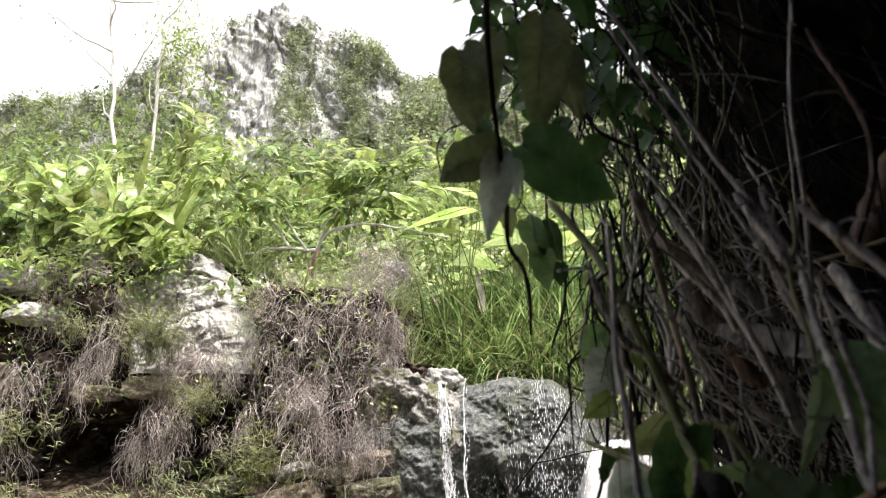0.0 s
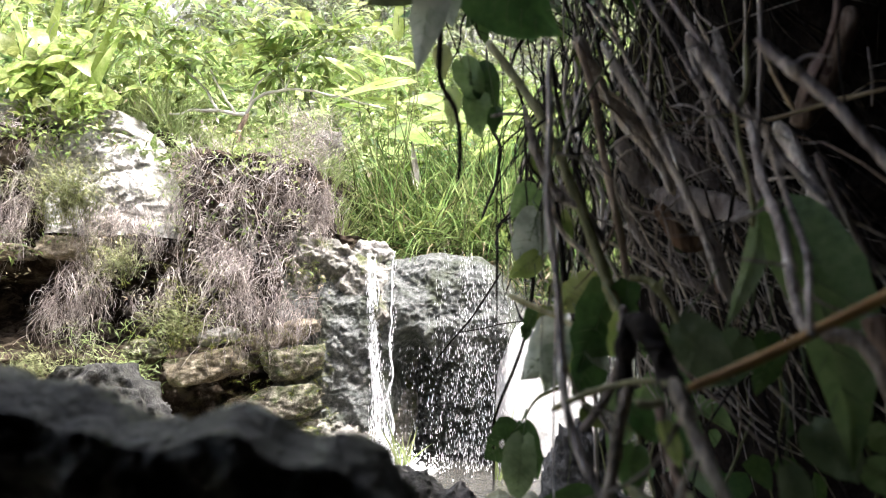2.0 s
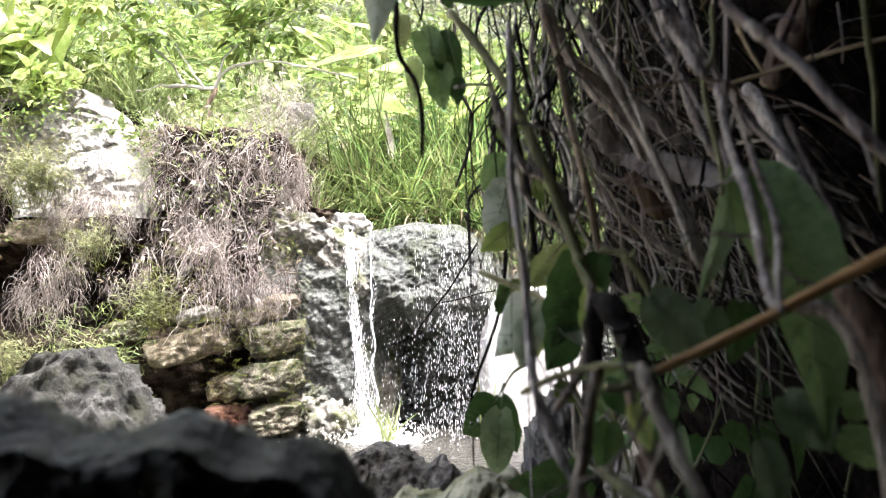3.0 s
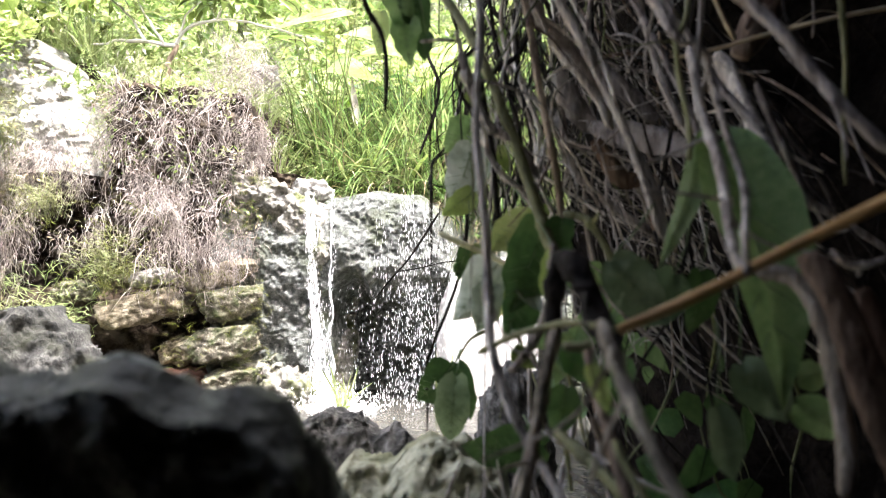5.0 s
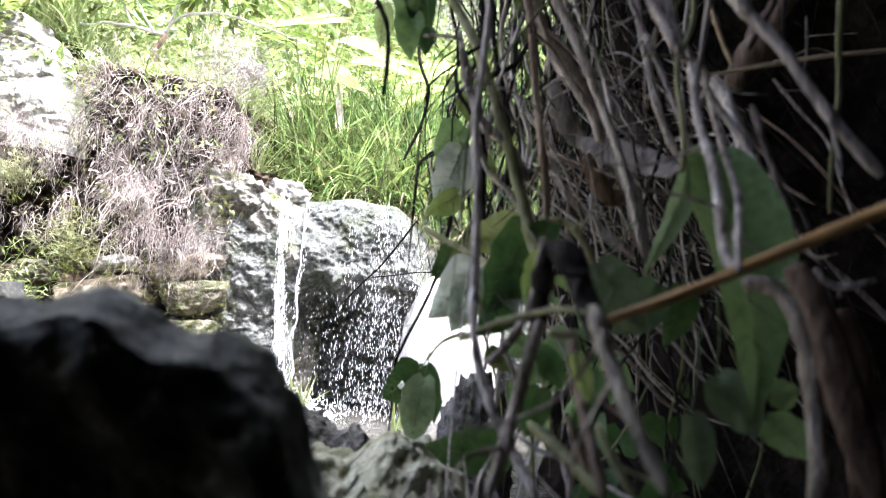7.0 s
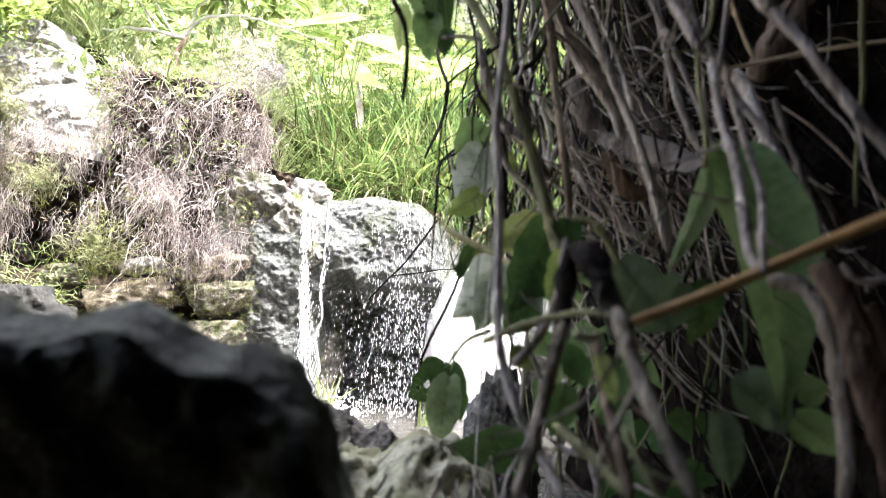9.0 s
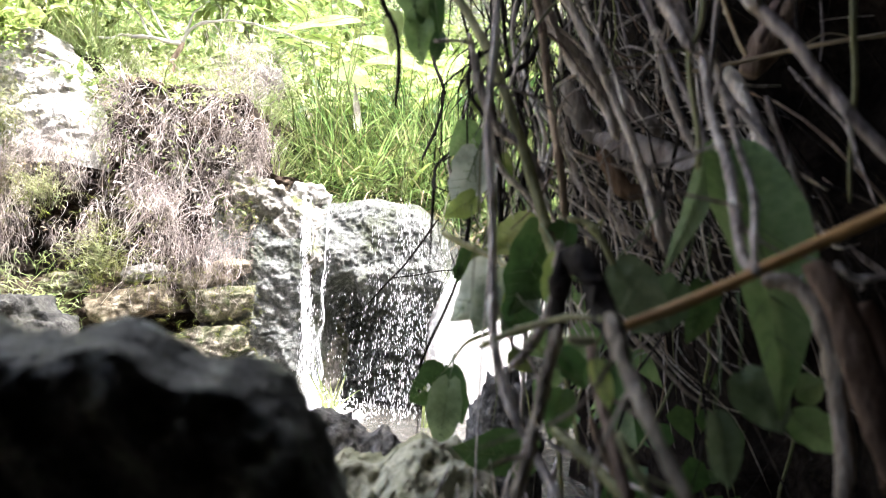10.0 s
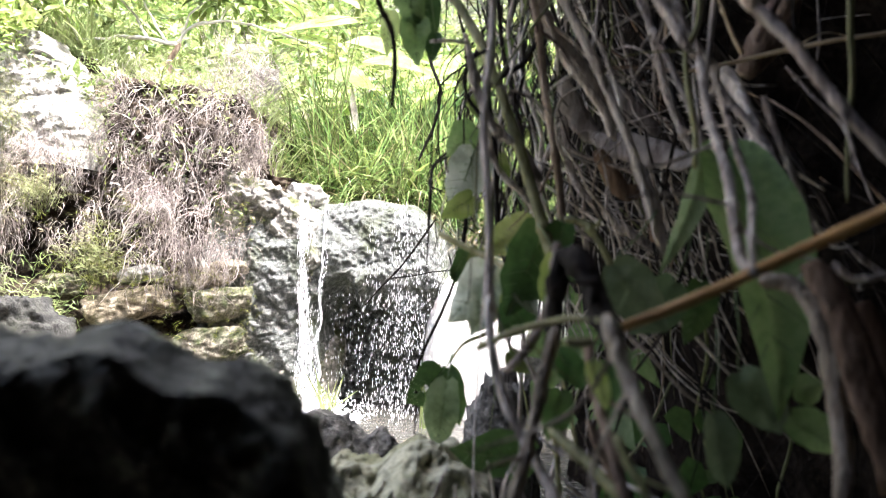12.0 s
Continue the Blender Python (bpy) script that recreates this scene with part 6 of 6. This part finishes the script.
dead_strip([(0.318, 0.55, 0.916), (0.331, 0.532, 0.883), (0.337, 0.515, 0.832), (0.342, 0.497, 0.793), (0.344, 0.48, 0.76)], 0.029, "brown withered leaf sheath", DEAD_BROWN)
dead_strip([(0.384, 0.6, 0.891), (0.4, 0.6, 0.846), (0.406, 0.6, 0.792), (0.405, 0.6, 0.738)], 0.0241, "dark brown withered sheath", DEAD_BROWN)
vine("vine", [(0.36, 0.6, 0.924), (0.372, 0.6, 0.913), (0.388, 0.6, 0.913), (0.411, 0.6, 0.921)], 0.0032, 0.0032, VINE_BARK, "short bare root poking out", 0.004, 2)


low_climber = thing("climbing_plant", "leafy climber with an insect-eaten leaf before the pool", "climber", (0.067, 1.23, 0.777), "leafy climbers")
near_leaf(low_climber, (0.052, 1.2, 0.763), (-0.001, 1.2, 0.709), 0.0706, LEAF_DARK, "dark rounded leaf with small holes", holes=True, fold=.1)
near_leaf(low_climber, (0.06, 1.18, 0.751), (0.049, 1.18, 0.64), 0.0552, LEAF_FOLD, "dusty pale green leaf", fold=.1)
near_leaf(low_climber, (0.061, 1.22, 0.767), (0.085, 1.22, 0.676), 0.0405, LEAF_DARK, "dark narrow leaf")
near_leaf(low_climber, (0.172, 0.97, 0.687), (0.065, 0.97, 0.683), 0.0648, LEAF_DARK, "green leaf lying level", fold=.15)
near_stem(low_climber, [(0.117, 1.2, 0.827), (0.083, 1.22, 0.806), (0.063, 1.22, 0.773)], .003, VINE_GREEN)
edge_climber = thing("climbing_plant", "climber with drooping dusty leaves beside the opening", "climber", (0.071, 1.15, 1.114), "leafy climbers")
near_leaf(edge_climber, (0.08, 1.15, 1.109), (0.052, 1.15, 1.013), 0.073, LEAF_GREY, "drooping dusty leaf", wave=.1, fold=.1)
near_leaf(edge_climber, (0.08, 1.14, 1.037), (0.035, 1.14, 0.999), 0.0396, LEAF_LIGHT, "yellow-green leaf tip")
near_leaf(edge_climber, (0.08, 1.2, 1.156), (0.037, 1.2, 1.107), 0.0507, LEAF_NEAR, "green leaf")
near_leaf(edge_climber, (0.112, 1.0, 0.924), (0.053, 1.0, 0.844), 0.0607, LEAF_GREY, "crumpled pale leaf", wave=.2)
near_leaf(edge_climber, (0.106, 0.99, 0.893), (0.084, 0.99, 0.83), 0.0421, LEAF_GREY, "crumpled pale leaf", wave=.2)
near_leaf(edge_climber, (0.122, 1.01, 0.902), (0.088, 1.01, 0.831), 0.0383, LEAF_LIGHT, "bright green leaf behind a pale one", wave=.1)
near_leaf(edge_climber, (0.155, 0.98, 0.985), (0.102, 0.98, 0.937), 0.0535, LEAF_LIGHT, "bright green sunlit leaf", wave=.1)
near_leaf(edge_climber, (0.16, 0.9, 0.97), (0.122, 0.9, 0.858), 0.0753, LEAF_DARK, "dark shaded leaf", wave=.1)
near_leaf(edge_climber, (0.177, 0.86, 0.971), (0.17, 0.86, 0.921), 0.0341, LEAF_DARK, "small dark leaf")
near_leaf(edge_climber, (0.143, 0.92, 0.887), (0.116, 0.92, 0.83), 0.049, LEAF_DARK, "dark shaded leaf")
near_leaf(edge_climber, (0.161, 0.8, 0.929), (0.149, 0.8, 0.88), 0.0281, LEAF_LIGHT, "bright narrow leaf")
near_leaf(edge_climber, (0.13, 0.9, 0.899), (0.16, 0.9, 0.861), 0.0233, LEAF_GREY, "small pale leaf")
near_leaf(edge_climber, (0.063, 1.1, 0.925), (0.061, 1.1, 0.9), 0.0183, LEAF_DARK, "small dark leaf")
near_leaf(edge_climber, (0.076, 1.1, 0.951), (0.054, 1.1, 0.904), 0.0233, LEAF_DARK, "small dark leaf")
near_leaf(edge_climber, (0.092, 1.08, 0.951), (0.085, 1.08, 0.909), 0.0294, LEAF_MID, "small green leaf")
near_leaf(edge_climber, (0.167, 0.75, 0.79), (0.156, 0.75, 0.739), 0.0345, LEAF_DARK, "dark shaded leaf")
near_leaf(edge_climber, (0.128, 0.9, 0.818), (0.157, 0.9, 0.793), 0.0247, LEAF_MID, "small green leaf")
near_leaf(edge_climber, (0.17, 0.8, 0.827), (0.199, 0.8, 0.787), 0.0306, LEAF_DARK, "dark shaded leaf")
big_climber = thing("climbing_plant", "climber with large hanging heart-shaped leaves", "climber", (0.293, 0.66, 1.022), "leafy climbers")
near_leaf(big_climber, (0.317, 0.74, 1.037), (0.333, 0.62, 0.795), 0.082, LEAF_NEAR, "large long hanging green leaf", fold=.35)
near_leaf(big_climber, (0.293, 0.74, 1.031), (0.25, 0.7, 0.913), 0.0272, LEAF_FOLD, "pale green folded leaf edge", fold=.6)
near_leaf(big_climber, (0.309, 0.66, 0.825), (0.349, 0.66, 0.773), 0.0432, LEAF_DUSTY, "small curled dusty leaf", wave=.14)
near_leaf(big_climber, (0.367, 0.68, 0.812), (0.395, 0.68, 0.819), 0.0314, LEAF_NEAR, "rounded green leaf")
near_leaf(big_climber, (0.356, 0.66, 0.791), (0.402, 0.66, 0.76), 0.0356, LEAF_NEAR, "small green leaf")
near_leaf(big_climber, (0.266, 0.6, 0.794), (0.281, 0.6, 0.735), 0.0278, LEAF_DUSTY, "dusty hanging leaf tip")
near_leaf(big_climber, (0.207, 0.72, 0.917), (0.263, 0.72, 0.855), 0.0497, LEAF_DUSTY, "dusty green leaf", wave=.14)
near_leaf(big_climber, (0.275, 0.75, 0.906), (0.235, 0.75, 0.851), 0.0459, LEAF_DUSTY, "dull green leaf", wave=.1)
near_leaf(big_climber, (0.318, 0.8, 0.91), (0.306, 0.8, 0.842), 0.0367, LEAF_DARK, "dark leaf")
near_leaf(big_climber, (0.146, 0.5, 0.836), (0.158, 0.5, 0.804), 0.0133, LEAF_PALE, "pale green narrow leaf")
top_climber = thing("climbing_plant", "climber with broad leaves hanging over the opening", "climber", (-0.066, 0.8, 1.519), "leafy climbers")
near_leaf(top_climber, (-0.111, 0.8, 1.498), (-0.089, 0.8, 1.363), 0.0707, LEAF_OLIVE, "broad dull olive leaf", wave=.12)
near_leaf(top_climber, (-0.062, 0.84, 1.543), (-0.08, 0.84, 1.402), 0.0433, LEAF_OLIVE, "dull olive leaf", wave=.12)
near_leaf(top_climber, (0.008, 0.83, 1.557), (-0.01, 0.83, 1.361), 0.0795, LEAF_OLIVE, "broad dull olive leaf with a wavy rim", wave=.14, fold=.1)
near_leaf(top_climber, (0.036, 0.86, 1.515), (0.055, 0.86, 1.399), 0.0443, LEAF_OLIVE, "dull olive leaf behind another", wave=.14)
near_leaf(top_climber, (-0.028, 0.8, 1.345), (0.092, 0.8, 1.259), 0.0884, LEAF_DARK, "broad dark leaf", wave=.12)
near_leaf(top_climber, (-0.054, 0.79, 1.337), (-0.142, 0.79, 1.295), 0.064, LEAF_OLIVE, "broad olive leaf", wave=.1, fold=.4)
near_leaf(top_climber, (-0.057, 0.78, 1.325), (-0.077, 0.78, 1.206), 0.0431, LEAF_GREY, "pale dusty leaf seen from below", fold=.5)
near_leaf(top_climber, (-0.043, 0.79, 1.317), (-0.037, 0.79, 1.265), 0.0291, LEAF_GREY, "pale dusty leaf seen from below")
near_leaf(top_climber, (-0.085, 0.8, 1.375), (-0.07, 0.8, 1.336), 0.0295, LEAF_DARK, "small dark leaf")
near_leaf(top_climber, (-0.037, 0.95, 1.285), (-0.006, 0.95, 1.212), 0.042, LEAF_NEAR, "hanging green leaf")
near_leaf(top_climber, (-0.066, 0.95, 1.305), (-0.059, 0.95, 1.259), 0.028, LEAF_LIGHT, "small bright leaf")
near_leaf(top_climber, (-0.019, 0.95, 1.238), (-0.007, 0.95, 1.175), 0.042, LEAF_NEAR, "hanging green leaf")
near_leaf(top_climber, (-0.05, 0.97, 1.252), (-0.05, 0.97, 1.19), 0.0243, LEAF_LIGHT, "hanging bright leaf")
near_leaf(top_climber, (0.013, 0.93, 1.211), (0.012, 0.93, 1.174), 0.0205, LEAF_DARK, "small hanging leaf")
near_leaf(top_climber, (-0.014, 0.95, 1.277), (0.016, 0.95, 1.218), 0.042, LEAF_DARK, "dark leaf")


def tangle(name, label, amount, seed, x_rng, y_rng, z_rng, length, r_rng, mat, lean=(.25, 0, -1), wild=.35, kind="stuff"):
    """A thicket of thin vines that run mostly downward and lean the same way."""
    rr = random.Random(seed)
    g = Geo()
    for _ in range(amount):
        y = rr.uniform(*y_rng)
        p = Vector((y * rr.uniform(*x_rng), y, rr.uniform(*z_rng)))
        d = Vector(lean) + Vector((rr.gauss(0, wild), rr.gauss(0, wild), rr.gauss(0, wild)))
        pts, n = [p.copy()], 7
        span = length * rr.uniform(.4, 1.2)
        for _ in range(n):
            d = d.normalized() * .8 + Vector(lean).normalized() * .15 + Vector((rr.gauss(0, .24), rr.gauss(0, .2), rr.gauss(0, .16)))
            p = p + d.normalized() * (span / n)
            p.x = max(p.x, p.y * (x_rng[0] - .03))
            pts.append(p.copy())
        r = rr.uniform(*r_rng) * (1 if rr.random() < .8 else 1.8)
        g.tube(spline(pts, 2), r, r * .4, 5, .25, p.x * 50, .8)
    return tagged(new(name, g.mesh(name, mat)), label, "vines", "vines under the overhang", kind)


tangle("vine_tangle", "tangle of grey vines at the edge of the opening", 22, 201, (.13, .24), (1.1, 2.0), (1.5, 2.2), 1.2, (.0012, .004), VINE_GREY, (.10, 0, -1), .12)
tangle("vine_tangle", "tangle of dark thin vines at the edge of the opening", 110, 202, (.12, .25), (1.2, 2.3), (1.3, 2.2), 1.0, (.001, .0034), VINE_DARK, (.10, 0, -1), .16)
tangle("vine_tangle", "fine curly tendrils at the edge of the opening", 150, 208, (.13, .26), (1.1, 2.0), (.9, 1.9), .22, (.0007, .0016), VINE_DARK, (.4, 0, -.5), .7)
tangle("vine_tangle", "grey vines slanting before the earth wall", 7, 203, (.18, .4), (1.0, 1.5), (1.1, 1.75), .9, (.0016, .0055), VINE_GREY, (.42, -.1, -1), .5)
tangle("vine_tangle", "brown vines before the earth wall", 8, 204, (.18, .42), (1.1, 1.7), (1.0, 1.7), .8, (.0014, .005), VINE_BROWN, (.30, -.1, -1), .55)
# The black between the vines is shade; dark bark colour stands for it.
tangle("vine_tangle", "vines before the earth wall, their shade put into dark bark", 110, 209, (.2, .5), (1.0, 1.7), (1.0, 2.0), .8, (.001, .004), VINE_DARK, (.35, -.1, -1), .4)
tangle("vine_tangle", "low tangle of stems near the ground", 7, 205, (.2, .45), (1.0, 1.45), (.7, 1.1), .6, (.001, .003), VINE_GREEN, (.2, -.05, -1), .45)
tangle("vine_tangle", "dry brown stems low before the earth wall", 24, 219, (.17, .42), (1.0, 1.4), (.95, 1.22), .38, (.0014, .004), VINE_WORN, (.35, -.1, -1), .6)
tangle("vine_tangle", "pale broken stems low before the earth wall", 26, 220, (.17, .40), (1.0, 1.35), (.9, 1.2), .32, (.0012, .0035), VINE_BARK, (.3, -.1, -1), .6)
tangle("vine_tangle", "fine dry rootlets low before the earth wall", 80, 221, (.16, .42), (1.0, 1.4), (.8, 1.2), .16, (.0005, .0012), VINE_GREY, (.2, -.2, -.7), .8)
tangle("vine_tangle", "fine rootlets and stray twigs among the vines", 70, 206, (.15, .36), (1.0, 1.6), (.95, 1.4), .25, (.0006, .0014), VINE_GREY, (.6, 0, -.5), .8)
tangle("vine_tangle", "green stems among the vines", 22, 207, (.12, .24), (.95, 1.8), (1.3, 2.0), 1.0, (.0012, .003), VINE_GREEN, (.08, 0, -1), .14)
tangle("vine_tangle", "pale dead stems low among the leaves", 26, 210, (.05, .28), (.75, 1.05), (.45, .75), .3, (.0012, .0036), VINE_GREY, (.15, -.05, -1), .35)


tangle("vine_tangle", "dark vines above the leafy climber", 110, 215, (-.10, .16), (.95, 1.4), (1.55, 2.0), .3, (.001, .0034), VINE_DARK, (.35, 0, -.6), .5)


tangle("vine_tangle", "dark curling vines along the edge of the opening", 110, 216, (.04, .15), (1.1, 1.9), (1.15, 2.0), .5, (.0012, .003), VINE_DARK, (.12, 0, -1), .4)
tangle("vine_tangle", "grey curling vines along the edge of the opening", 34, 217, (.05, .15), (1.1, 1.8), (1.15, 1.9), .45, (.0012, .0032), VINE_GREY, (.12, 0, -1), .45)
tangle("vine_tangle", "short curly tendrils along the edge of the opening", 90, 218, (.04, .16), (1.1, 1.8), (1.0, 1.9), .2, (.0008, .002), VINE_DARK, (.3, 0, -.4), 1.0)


def leaf_scatter(label, amount, seed, x_rng, y_rng, z_rng, size, mat):
    rr = random.Random(seed)
    g = Geo()
    for _ in range(amount):
        k = size * rr.uniform(.6, 1.3)
        y = rr.uniform(*y_rng)
        g.leaf((y * rr.uniform(*x_rng), y, rr.uniform(*z_rng)), (rr.gauss(0, .6), rr.gauss(-.2, .5), rr.gauss(-.6, .5)), (rr.gauss(0, .4), -1, .4), k, k * .55, 6, .2, .3)
    return tagged(new("creeper_leaves", g.mesh("creeper_leaves", mat)), label, "leaves", "", "stuff")


leaf_scatter("small green leaves among the vines", 70, 211, (.04, .18), (1.3, 2.2), (1.0, 1.9), .06, LEAF_MID)
leaf_scatter("shaded leaves between the hanging vines", 34, 214, (.14, .30), (1.0, 1.5), (.70, .94), .06, LEAF_NEAR)
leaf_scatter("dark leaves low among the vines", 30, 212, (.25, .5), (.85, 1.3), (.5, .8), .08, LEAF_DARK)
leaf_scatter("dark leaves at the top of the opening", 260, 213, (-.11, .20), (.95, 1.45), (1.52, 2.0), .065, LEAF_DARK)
